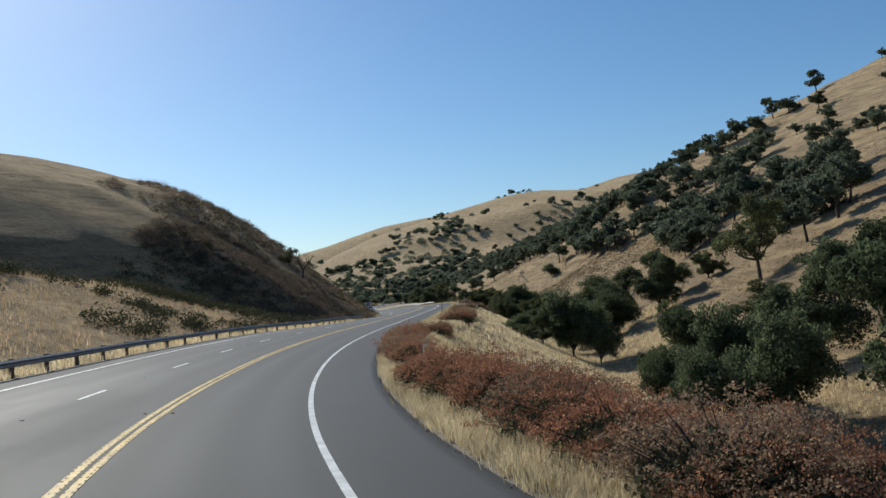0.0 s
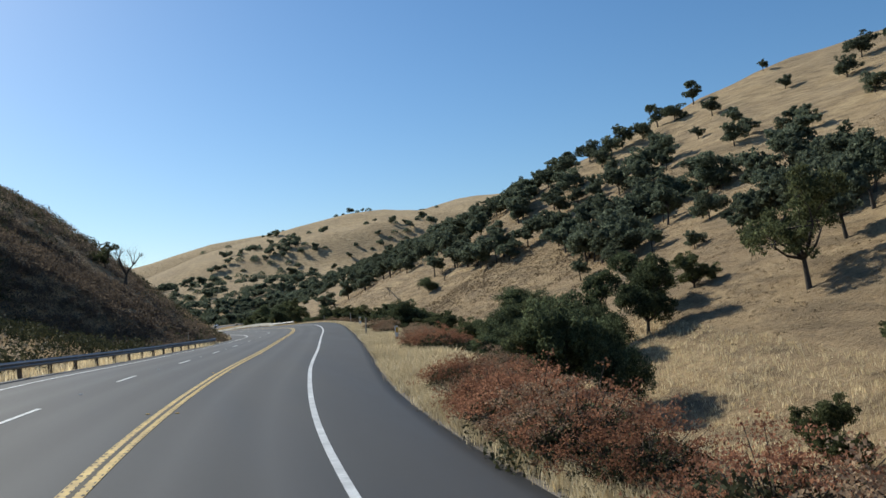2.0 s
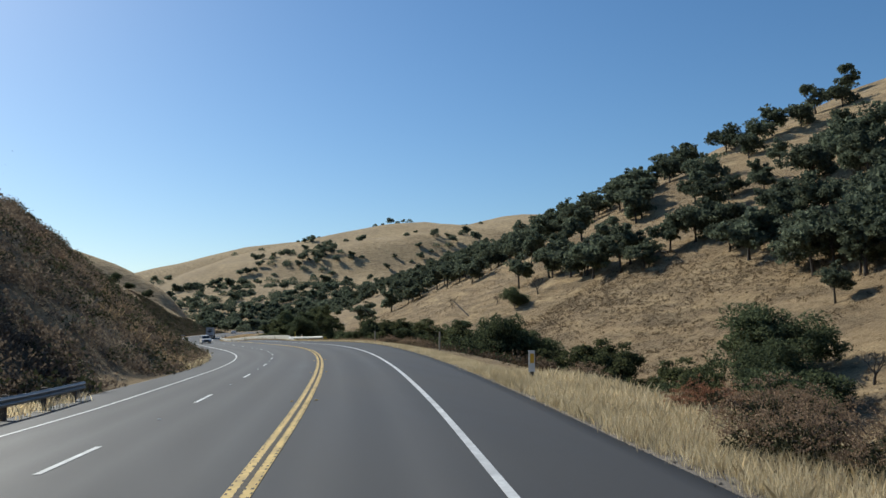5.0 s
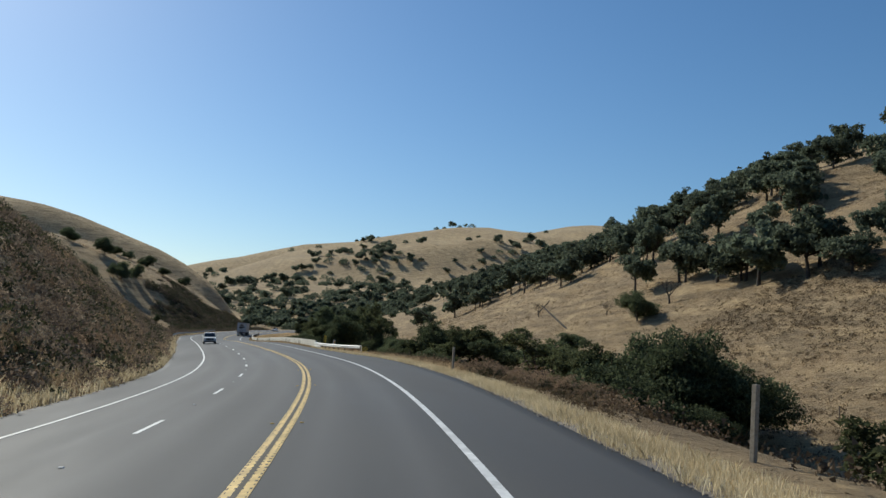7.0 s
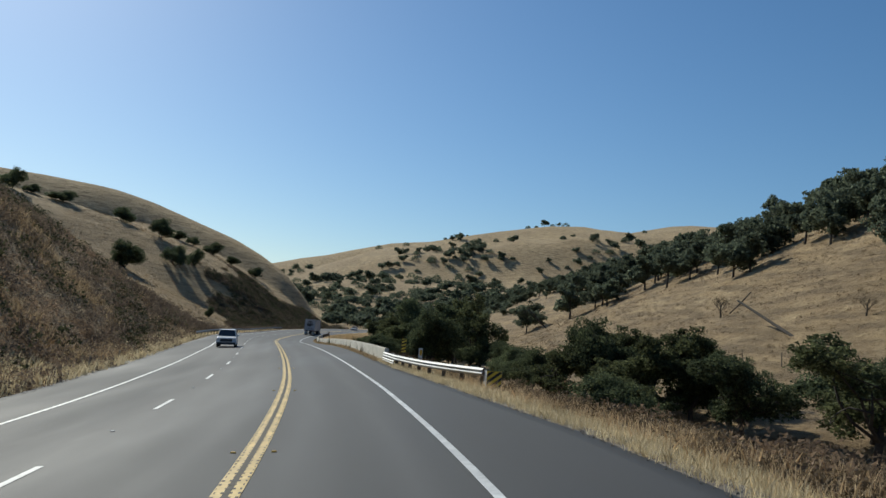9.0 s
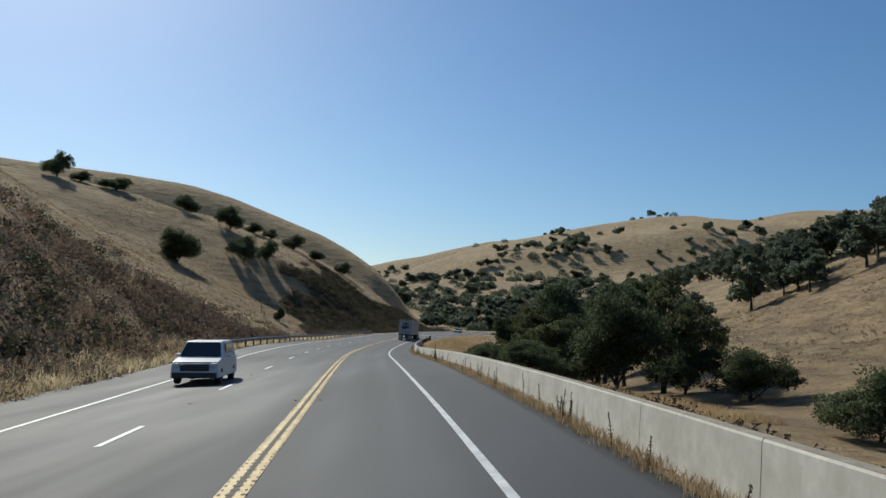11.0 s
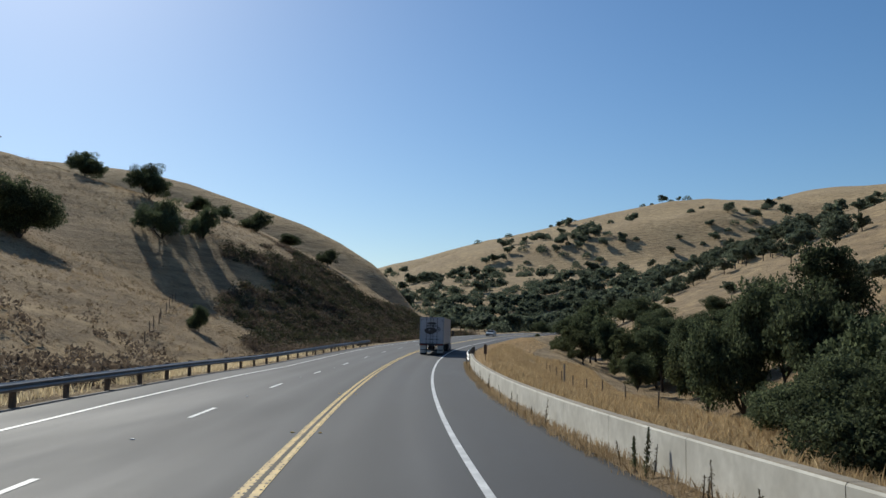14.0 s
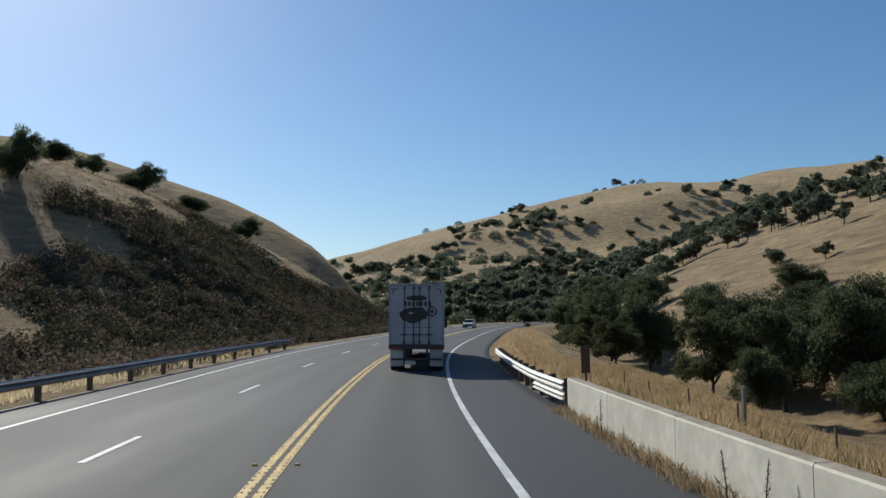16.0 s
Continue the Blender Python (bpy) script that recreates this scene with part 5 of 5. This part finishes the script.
    disc("blob", M_GRAPHIC, t, 0.72, 2.78, 0.24, 0.24, 0.017, "small round dark graphic on the door", wobble=0.03)
    disc("spot", M_TRAILER, t, 0.72, 2.78, 0.17, 0.17, 0.0125, "pale ring inside the round graphic")
    disc("spot", M_GRAPHIC, t, 0.72, 2.78, 0.09, 0.09, 0.008, "dark spot inside the round graphic")
    disc("spot", M_TRAILER, t, -0.25, 2.70, 0.14, 0.045, 0.0125, "pale patch in the graphic")
    solid("word_bar", M_GRAPHIC, t, (-0.6, 0.013, 2.02), (0.7, 0.019, 2.04))
    t.matrix_basis = on_road(y, d)
    tagged(t, "white box trailer with dark rear graphic behind a truck", "truck trailer")

    c = empty("truck_tractor")
    for s in (-1, 1):
        solid("frame_rail", M_DARK_PAINT, c, (s * 0.42 - 0.05, -3.4, 0.8), (s * 0.42 + 0.05, 4.6, 1.05))
        solid("fuel_tank", M_ALU, c, (s * 1.0 - 0.25, -0.6, 0.45), (s * 1.0 + 0.25, 1.3, 1.0), 0.12)
        for y0 in (-2.9, -1.6):
            wheel(c, s * 1.08, y0, 0.51, 0.28, s, M_ALU)
            wheel(c, s * 0.76, y0, 0.51, 0.28, s, M_ALU)
        wheel(c, s * 1.05, 3.6, 0.51, 0.30, s, M_ALU)
        bm = bmesh.new()
        turned([(0.07, -1.6), (0.07, 1.5), (0.05, 1.55)], None, bm, 12)
        bm.transform(pose(s * 1.12, -0.3, 2.55, 0, -90, 0))
        part("exhaust_stack", bm, M_ALU, c, "bright exhaust stack")
        arm = solid("mirror", M_DARK_PAINT, c, (s * 1.50 - 0.11, 2.2, 2.0), (s * 1.50 + 0.11, 2.3, 2.75), 0.03, "tall dark wing mirror")
        solid("mirror_arm", M_DARK_PAINT, arm, (min(s * 1.2, s * 1.45), 2.23, 2.05), (max(s * 1.2, s * 1.45), 2.27, 2.09), 0.01)
        solid("mirror_arm", M_DARK_PAINT, arm, (min(s * 1.2, s * 1.45), 2.23, 2.66), (max(s * 1.2, s * 1.45), 2.27, 2.70), 0.01)
    solid("sleeper", M_DARK_PAINT, c, (-1.22, 0.0, 1.0), (1.22, 1.5, 3.55), 0.12)
    cab = solid("cab", M_DARK_PAINT, c, (-1.18, 1.5, 0.95), (1.18, 2.9, 3.2), 0.12)
    solid("windscreen", M_GLASS_DARK, cab, (-1.0, 2.88, 2.2), (1.0, 2.93, 2.95), 0.02)
    solid("hood", M_DARK_PAINT, c, (-0.95, 2.9, 0.95), (0.95, 4.7, 2.0), 0.15)
    solid("fifth_wheel", M_BLACK, c, (-0.45, -2.7, 1.05), (0.45, -1.7, 1.17), 0.03)
    c.matrix_basis = on_road(y, d) @ pose(0, 14.75, 0)
    tagged(c, "dark road tractor coupled to a white trailer", "truck")


truck(428.0, 2.3)


def car(name, y, d, paint, label, length, width, height, tall):
    """A road car from a side outline drawn across its width, narrowing upwards; it comes this way, its front at y."""
    c = empty(name)
    belt = 0.62 * height
    body = [(0.05, 0.30), (0.0, 0.45), (0.03, belt - 0.04), (0.12, belt), (length - 1.1, belt), (length - 0.15, belt - 0.14), (length, 0.55), (length - 0.05, 0.28)]
    roof = [(0.12, belt - 0.01), (0.28 if tall else 0.75, height - 0.05), (0.5 if tall else 1.2, height), (length * 0.55, height), (length * 0.62, height - 0.05), (length - 1.15, belt - 0.01)]

    def drawn(outline, w_low, w_high):
        bm = bmesh.new()
        zs = [z for _, z in outline]
        lo, hi = min(zs), max(zs)
        half = [(w_low + (w_high - w_low) * (z - lo) / (hi - lo)) / 2 for z in zs]
        left = [bm.verts.new((-h, py, z)) for h, (py, z) in zip(half, outline)]
        right = [bm.verts.new((h, py, z)) for h, (py, z) in zip(half, outline)]
        bm.faces.new(left)
        bm.faces.new(right[::-1])
        n = len(outline)
        for k in range(n):
            bm.faces.new((left[k], right[k], right[(k + 1) % n], left[(k + 1) % n]))
        bmesh.ops.recalc_face_normals(bm, faces=bm.faces)
        bmesh.ops.bevel(bm, geom=list(bm.edges), offset=0.045, segments=2, profile=0.6, affect="EDGES")
        return bm

    part("body", drawn(body, width, width * 0.96), paint, c)
    part("cabin", drawn(roof, width * 0.94, width * 0.76), paint, c)
    top = height - belt
    bm = bmesh.new()
    k = 0.70 if tall else 0.80
    y0, y1 = 0.12 + (0.16 if tall else 0.63) * 0.18, 0.12 + (0.16 if tall else 0.63) * 0.85
    z0, z1 = belt + top * 0.16, belt + top * 0.83
    vs = [bm.verts.new(p) for p in ((-width * 0.42, y0 - 0.02, z0), (width * 0.42, y0 - 0.02, z0), (width * 0.37, y1 - 0.02, z1), (-width * 0.37, y1 - 0.02, z1))]
    bm.faces.new(vs)
    ext = bmesh.ops.extrude_face_region(bm, geom=list(bm.faces))
    bmesh.ops.translate(bm, verts=[v for v in ext["geom"] if isinstance(v, bmesh.types.BMVert)], vec=(0, 0.03, 0.01))
    part("rear_window", bm, M_GLASS_DARK, c, "dark tinted rear window")
    for s in (-1, 1):
        solid("side_window", M_GLASS_DARK, c, (s * width * 0.44 - 0.02, 1.0, z0), (s * width * 0.44 + 0.02, length * 0.55, z1), 0.01)
        solid("tail_light", M_RED_LENS, c, (s * (width / 2 - 0.15) - 0.1, -0.015, belt - 0.3), (s * (width / 2 - 0.15) + 0.1, 0.06, belt - 0.08), 0.02, "red tail light")
        solid("mirror", paint, c, (s * (width / 2 + 0.08) - 0.09, length * 0.62, belt), (s * (width / 2 + 0.08) + 0.09, length * 0.62 + 0.1, belt + 0.14), 0.03)
        for y0 in (0.85, length - 0.85):
            wheel(c, s * (width / 2 - 0.12), y0, 0.34, 0.22, s, M_ALU)
    solid("bumper", M_DARK_PAINT, c, (-width * 0.46, -0.05, 0.30), (width * 0.46, 0.08, 0.48), 0.03)
    solid("number_plate", M_WHITE_PLASTIC, c, (-0.16, -0.02, 0.62), (0.16, 0.0, 0.72), 0.0, "pale blank number plate")
    a, b = Vector((0, length * 0.615, height - 0.10)), Vector((0, length - 1.19, belt + 0.04))
    bm = bmesh.new()
    corners = [bm.verts.new((sx * w, p.y, p.z)) for p, w, sx in ((a, width * 0.36, -1), (a, width * 0.36, 1), (b, width * 0.43, 1), (b, width * 0.43, -1))]
    bm.faces.new(corners)
    ext = bmesh.ops.extrude_face_region(bm, geom=list(bm.faces))
    bmesh.ops.translate(bm, verts=[v for v in ext["geom"] if isinstance(v, bmesh.types.BMVert)], vec=(0, 0.05, 0.05))
    bmesh.ops.recalc_face_normals(bm, faces=bm.faces)
    part("windscreen", bm, M_GLASS_DARK, c, "dark windscreen")
    solid("grille", M_DARK_PAINT, c, (-width * 0.30, length - 0.06, 0.56), (width * 0.30, length + 0.02, belt - 0.22), 0.02, "dark front grille")
    solid("front_bumper", M_DARK_PAINT, c, (-width * 0.46, length - 0.10, 0.28), (width * 0.46, length + 0.04, 0.50), 0.03, "dark lower bumper")
    for s in (-1, 1):
        solid("head_lamp", M_WHITE_PLASTIC, c, (s * (width / 2 - 0.2) - 0.13, length - 0.10, belt - 0.36), (s * (width / 2 - 0.2) + 0.13, length + 0.015, belt - 0.20), 0.02, "clear head lamp")
    c.matrix_basis = on_road(y + length, d) @ pose(0, 0, 0, 0, 0, 180)
    return tagged(c, label, "car")


car("sport_utility_car", 295.2, -4.95, M_CAR_WHITE, "white sport utility car with dark grille coming along the far lane", 4.7, 1.88, 1.72, True)
car("saloon_car", 528.0, -1.9, M_CAR_WHITE, "small white car far along the road", 4.4, 1.78, 1.45, False)

# ---- roadside markers, posts and fences ----


def on_ground(x, y, turn=0.0):
    return pose(x, y, ground_at(x, y), 0, 0, turn)


def paddle_marker(y, d):
    m = empty("paddle_marker")
    solid("base", M_BLACK, m, (-0.07, -0.05, -0.1), (0.07, 0.05, 0.38), 0.02, "black rubber base")
    solid("paddle", M_WHITE_PLASTIC, m, (-0.13, -0.010, 0.36), (0.13, 0.010, 1.18), 0.008)
    solid("reflector", M_AMBER, m, (-0.07, -0.016, 0.70), (0.10, -0.010, 1.06), 0.002, "amber reflector panel")
    p = across(float(y), d)
    m.matrix_basis = on_ground(p[0], p[1], 3)
    return tagged(m, "white roadside paddle marker with amber panel", "road marker", "paddle markers")


for y, d in ((38.8, 8.7), (103, 9.2), (146, 8.3), (267.2, 8.9)):
    paddle_marker(y, d)


def striped_marker(y, d, turn=0.0, stripes=True):
    """An object marker on a steel post: striped yellow and black, or the bare back."""
    m = empty("object_marker")
    solid("post", M_RUST_STEEL, m, (-0.03, 0.012, -0.3), (0.03, 0.05, 1.45), 0.004)
    panel = solid("panel", M_SIGN_YELLOW if stripes else M_RUST_STEEL, m, (-0.15, -0.004, 0.75), (0.15, 0.008, 1.65), 0.003)
    if stripes:
        for k in range(4):
            bm = bmesh.new()
            z = 0.80 + 0.225 * k
            vs = [bm.verts.new(v) for v in ((-0.148, -0.008, z), (0.148, -0.008, z + 0.12), (0.148, -0.008, z + 0.22 if k < 3 else 1.64), (-0.148, -0.008, z + 0.10))]
            bm.faces.new(vs)
            part("stripe", bm, M_BLACK, panel, "black slanting stripe")
    p = across(float(y), d)
    m.matrix_basis = on_ground(p[0], p[1], turn)
    return tagged(m, "yellow and black striped marker at the end of a barrier" if stripes else "brown back of a marker board on a steel post", "road marker", "object markers")


def square_marker(y, d):
    """A square striped board at the end of a rail, with the rail's curved end plate beside it."""
    m = empty("object_marker")
    solid("post", M_GREY_TIMBER, m, (0.24, 0.012, -0.3), (0.32, 0.07, 0.80), 0.006)
    panel = solid("panel", M_SIGN_YELLOW, m, (-0.30, -0.006, 0.18), (0.30, 0.010, 0.80), 0.003, "yellow board with slanting black stripes")
    for k in range(-2, 3):
        bm = bmesh.new()
        columns = []
        for c in range(13):
            x = -0.295 + 0.59 * c / 12
            low, high = max(0.19, 0.25 + 0.28 * k + 0.8 * (x + 0.3)), min(0.79, 0.39 + 0.28 * k + 0.8 * (x + 0.3))
            if high > low:
                columns.append((bm.verts.new((x, -0.010, low)), bm.verts.new((x, -0.010, high))))
        for (a, b), (d_, e) in zip(columns[:-1], columns[1:]):
            bm.faces.new((a, d_, e, b))
        part("stripe", bm, M_BLACK, panel, "black slanting stripe")
    plate = bmesh.new()
    ring = [(-0.36, 0.3, z) for z in (0.30, 0.82)] + [(-0.32, -0.05, z) for z in (0.82, 0.12)]
    vs = [plate.verts.new(v) for v in ring]
    plate.faces.new(vs)
    ext = bmesh.ops.extrude_face_region(plate, geom=list(plate.faces))
    bmesh.ops.translate(plate, verts=[v for v in ext["geom"] if isinstance(v, bmesh.types.BMVert)], vec=(-0.012, 0, 0))
    part("end_plate", plate, M_WHITE_STEEL, m, "white steel end plate")
    p = across(float(y), d)
    m.matrix_basis = on_ground(p[0], p[1], 2)
    return tagged(m, "square yellow and black striped board at the rail end", "road marker", "object markers")


square_marker(245.6, 8.42)
striped_marker(268.5, 7.95, 6)
striped_marker(416.5, 8.1, 0, False)


def timber_post(x, y, tall, label="slim weathered timber post in the dry grass", lean=0.0, thick=0.05):
    ob = solid("timber_post", M_GREY_TIMBER, None, (-thick, -thick, -0.4), (thick, thick, tall), 0.012)
    ob.matrix_basis = on_ground(x, y, 20) @ pose(0, 0, 0, lean, lean * 0.6, 0)
    return tagged(ob, label, "post", "timber posts")


for x, y, h, ln in ((10.1, 113.8, 1.6, 3), (20.8, 178, 1.5, 1), (21.4, 209.6, 1.4, 0), (14.2, 424, 2.0, 1)):
    timber_post(x, y, h, lean=ln, thick=0.055 if h < 1.9 else 0.075)
for y in (262, 271, 282):
    p = across(float(y), -10.6)
    timber_post(p[0], p[1], 0.9, "short weathered post beside the far lane", 2)
p = across(150.0, -12.5)
timber_post(p[0], p[1], 1.8, "brown sign post behind the guardrail", 1, 0.05)


def fence(points, label, gap=4.2):
    """A wire fence: uneven timber or steel posts and three sagging wires."""
    f = empty("wire_fence")
    fr = random.Random(len(points) * 7 + int(points[0][1]))
    tops = []
    for (xa, ya), (xb, yb) in zip(points[:-1], points[1:]):
        n = max(1, int(math.hypot(xb - xa, yb - ya) / gap))
        for k in range(n):
            w = k / n
            x, y = xa + (xb - xa) * w + fr.uniform(-0.1, 0.1), ya + (yb - ya) * w
            h = fr.uniform(1.05, 1.25)
            g = ground_at(x, y)
            bm = bmesh.new()
            box(bm, (-0.04, -0.04, -0.3), (0.04, 0.04, h), 0.01)
            bm.transform(pose(x, y, g, fr.uniform(-4, 4), fr.uniform(-4, 4), 0))
            part("post", bm, M_POST, f)
            tops.append((x, y, g))
    for z in (0.35, 0.7, 1.0):
        line = []
        for a, b in zip(tops[:-1], tops[1:]):
            line += [(a[0], a[1], a[2] + z), ((a[0] + b[0]) / 2, (a[1] + b[1]) / 2, (a[2] + b[2]) / 2 + z - 0.05)]
        part_mesh("wire", mesh_of("wire", *tube_arrays(line, [0.006] * len(line), 4), M_RUST_STEEL), f)
    return tagged(f, label, "fence", "wire fences")


fence([(14.6, 384), (14.2, 400), (14.0, 424), (14.6, 452)], "old wire fence with dark posts on the golden bank", 6.5)
fence([(52, 205), (54, 240), (52, 285), (47, 330)], "sagging wire fence at the foot of the dry slope", 6.0)
fence([(-20.9, 402.3), (-27.1, 422.6), (-32.8, 443), (-34.2, 451.6)], "thin wire fence climbing the golden slope above the guardrail", 4.5)


def fallen_pole(base, top):
    """A utility pole leaning far over, with its cross-arm."""
    f = empty("leaning_pole")
    a, b = Vector((*base, ground_at(*base) - 0.5)), Vector(top)
    part_mesh("shaft", mesh_of("shaft", *tube_arrays([a, a.lerp(b, 0.5), b], [0.17, 0.15, 0.12], 10), M_BARK), f)
    c = b.lerp(a, 0.06)
    part_mesh("crossarm", mesh_of("crossarm", *tube_arrays([c + Vector((-0.9, 0.9, -1.3)), c, c + Vector((0.9, -0.5, 1.3))], [0.07, 0.07, 0.07], 6), M_BARK), f)
    return tagged(f, "dark utility pole leaning far over on the dry slope", "utility pole")


fallen_pole((58.0, 293.0), (57.5, 306.5, 7.7))
fallen_pole((59.0, 416.0), (53.8, 417.0, 9.4))


def lying_rail(x, y, length, turn):
    """A dark split rail lying in the grass."""
    ob = part_mesh("split_rail", mesh_of("split_rail", *tube_arrays([(-length / 2, 0, 0), (0, 0.02, 0.02), (length / 2, 0, 0.01)], [0.06, 0.07, 0.05], 6), M_POST))
    ob.matrix_basis = on_ground(x, y, turn) @ pose(0, 0, 0.22)
    return tagged(ob, "dark split rail fallen in the golden grass", "fence rail", "fallen rails")


for x, y, n, turn in ((26.6, 91.5, 1.7, -20), (26.2, 89.0, 1.8, -22), (25.9, 86.2, 1.9, -30), (27.3, 82.0, 1.6, -24)):
    lying_rail(x, y, n, turn)


def bare_tree(name, x, y, tall, seed, label, category, leaves=0):
    """A leafless tree: a stem that forks again and again, each first limb a part."""
    g = random.Random(seed)
    t = empty(name)

    def grow(start, way, length, r, depth, into):
        end = start + way * length
        bend = start.lerp(end, 0.5) + Vector((g.uniform(-1, 1), g.uniform(-1, 1), g.uniform(-0.3, 0.6))) * length * 0.1
        into.append(tube_arrays([start, bend, end], [r, r * 0.8, r * 0.6], 5))
        if depth:
            for _ in range(g.choice((2, 3))):
                turn = (way + Vector((g.uniform(-1, 1), g.uniform(-1, 1), g.uniform(-0.2, 0.7))) * 0.75).normalized()
                grow(end, turn, length * g.uniform(0.6, 0.8), r * 0.6, depth - 1, into)

    r = 0.03 * tall + 0.02
    top = Vector((0.05 * tall, 0, 0.25 * tall))
    part_mesh("trunk", mesh_of("trunk", *tube_arrays([(0, 0, -0.4), (0.02 * tall, 0, 0.12 * tall), top], [r * 1.3, r, r * 0.85], 7), M_BARK), t)
    for k in range(4):
        a = 1.57 * k + g.uniform(-0.4, 0.4)
        into = []
        grow(top, Vector((math.cos(a) * 0.7, math.sin(a) * 0.7, 0.9)).normalized(), 0.26 * tall, r * 0.6, 3, into)
        part_mesh("limb", mesh_of("limb", *join_arrays(into), M_BARK), t)
    if leaves:
        gg = np.random.default_rng(seed)
        pts = gg.normal(0, 1, (leaves, 3)) * np.array([0.2, 0.2, 0.14]) * tall + np.array([0, 0, 0.66 * tall])
        part_mesh("foliage", mesh_of("foliage", *leaf_quads(pts, 0.05 * gg.uniform(0.5, 1.5, leaves), gg, corners=3), M_TWIG, smooth=False), t)
    t.matrix_basis = on_ground(x, y, g.uniform(0, 360))
    return tagged(t, label, category, "bare trees")


bare_tree("bare_tree", 68, 278, 4.2, 4, "small leafless tree on the dry slope", "bare tree", 500)
bare_tree("bare_tree", 60.5, 318, 3.2, 9, "small leafless tree on the dry slope", "bare tree", 500)
bare_tree("bare_tree", 63, 290, 2.2, 10, "small leafless shrub beside the leaning pole", "bare tree", 200)
bare_tree("bare_tree", 52, 168, 3.0, 12, "small leafless tree on the dry slope", "bare tree", 100)
bare_tree("bare_tree", 62, 196, 3.4, 13, "small leafless tree on the dry slope", "bare tree", 100)

# a ragged oak at the crest of the cut slope
bare_tree("ragged_oak", -12.5, 172, 6.5, 31, "ragged thin-leaved oak leaning from the crest of the cut slope", "oak tree", 900)
stand(NEAR, 4, -15.5, 178, 4.5, 200, 0.3, label="ragged oak leaning from the crest of the cut slope")


def mullein(y, off, tall, seed, leafy=0):
    """A tall dry weed stalk with short side twigs."""
    g = random.Random(seed)
    w = empty("dry_weed")
    top = Vector((g.uniform(-0.08, 0.08), g.uniform(-0.08, 0.08), tall))
    part_mesh("stalk", mesh_of("stalk", *tube_arrays([(0, 0, -0.05), top * 0.5 + Vector((0.02, 0, 0)), top], [0.011, 0.009, 0.005], 5), M_TWIG), w)
    twigs = []
    for k in range(g.randrange(7, 13)):
        s = g.uniform(0.25, 0.98)
        a, ln = g.uniform(0, 6.28), g.uniform(0.06, 0.2) * tall * (1.15 - s)
        p0 = top * s
        p1 = p0 + Vector((math.cos(a) * ln, math.sin(a) * ln, ln * 1.1))
        twigs.append(tube_arrays([p0, p1], [0.005, 0.002], 4))
    part_mesh("twig_mass", mesh_of("twig_mass", *join_arrays(twigs), M_TWIG), w)
    gg = np.random.default_rng(seed)
    n = 70
    s = gg.uniform(0.35, 1.0, n)
    pts = np.outer(s, np.array(top)) + gg.normal(0, 0.035, (n, 3)) * (1.2 - s)[:, None]
    tagged(part_mesh("seed_head", mesh_of("seed_head", *leaf_quads(pts, gg.uniform(0.008, 0.022, n), gg, corners=3), M_WEED, smooth=False), w), kind="stuff")
    if leafy:
        s = gg.uniform(0.12, 0.98, leafy)
        pts = np.outer(s, np.array(top)) + gg.normal(0, 0.03, (leafy, 3)) * (1.25 - s)[:, None]
        spike = part_mesh("leaf_spike", mesh_of("leaf_spike", *leaf_quads(pts, gg.uniform(0.012, 0.03, leafy), gg, corners=3), M_OAK_PALE, smooth=False), w)
        tagged(spike, "dull green leafy spike", kind="stuff")
    p = across(float(y), float(WALL_D(np.array([y]))[0]) - off)
    w.matrix_basis = pose(p[0], p[1], p[2] - 0.02, g.uniform(-5, 5), g.uniform(-5, 5), g.uniform(0, 360))
    return tagged(w, "tall dry weed growing against the parapet", "weed", "dry weeds")


wr_ = random.Random(23)
for k in range(70):
    y = 268 + 142 * wr_.random()
    mullein(y, wr_.uniform(0.08, 0.4), wr_.uniform(0.35, 0.85) * (1.35 if 322 < y < 340 and wr_.random() < 0.4 else 1.0), 100 + k)


for y, off, tall, seed in ((325.4, 0.3, 1.3, 301), (325.0, 0.38, 0.85, 302), (324.6, 0.22, 0.85, 303), (324.0, 0.3, 0.5, 304), (352.0, 0.3, 0.95, 305), (352.8, 0.25, 0.7, 306)):
    mullein(y, off, tall, seed, 500)


def carton():
    c = empty("paper_carton")
    solid("box", M_WHITE_PLASTIC, c, (-0.2, -0.13, 0), (0.2, 0.13, 0.14), 0.01)
    solid("flap", M_WHITE_PLASTIC, c, (-0.2, 0.13, 0.13), (0.2, 0.27, 0.136), 0.001)
    p = across(33.4, 7.35)
    c.matrix_basis = pose(p[0], p[1], ground_at(p[0], p[1]) + 0.01, 6, 4, 35)
    return tagged(c, "white crumpled carton lying on the verge", "litter")


carton()

# darker repairs in the asphalt
for y0, y1, d0, d1 in ((342.5, 343.5, -4.2, -3.75), (338.8, 339.6, -4.25, -3.9)):
    patch = ribbon("asphalt_patch", y0, y1, lambda y: d0 + 0.06 * np.sin(y * 3.1), lambda y: d1 + 0.05 * np.sin(y * 4.3), 0.005, M_PATCH, 0.5)
    tagged(patch, "dark repaired patch in the asphalt", "asphalt patch", kind="structure")
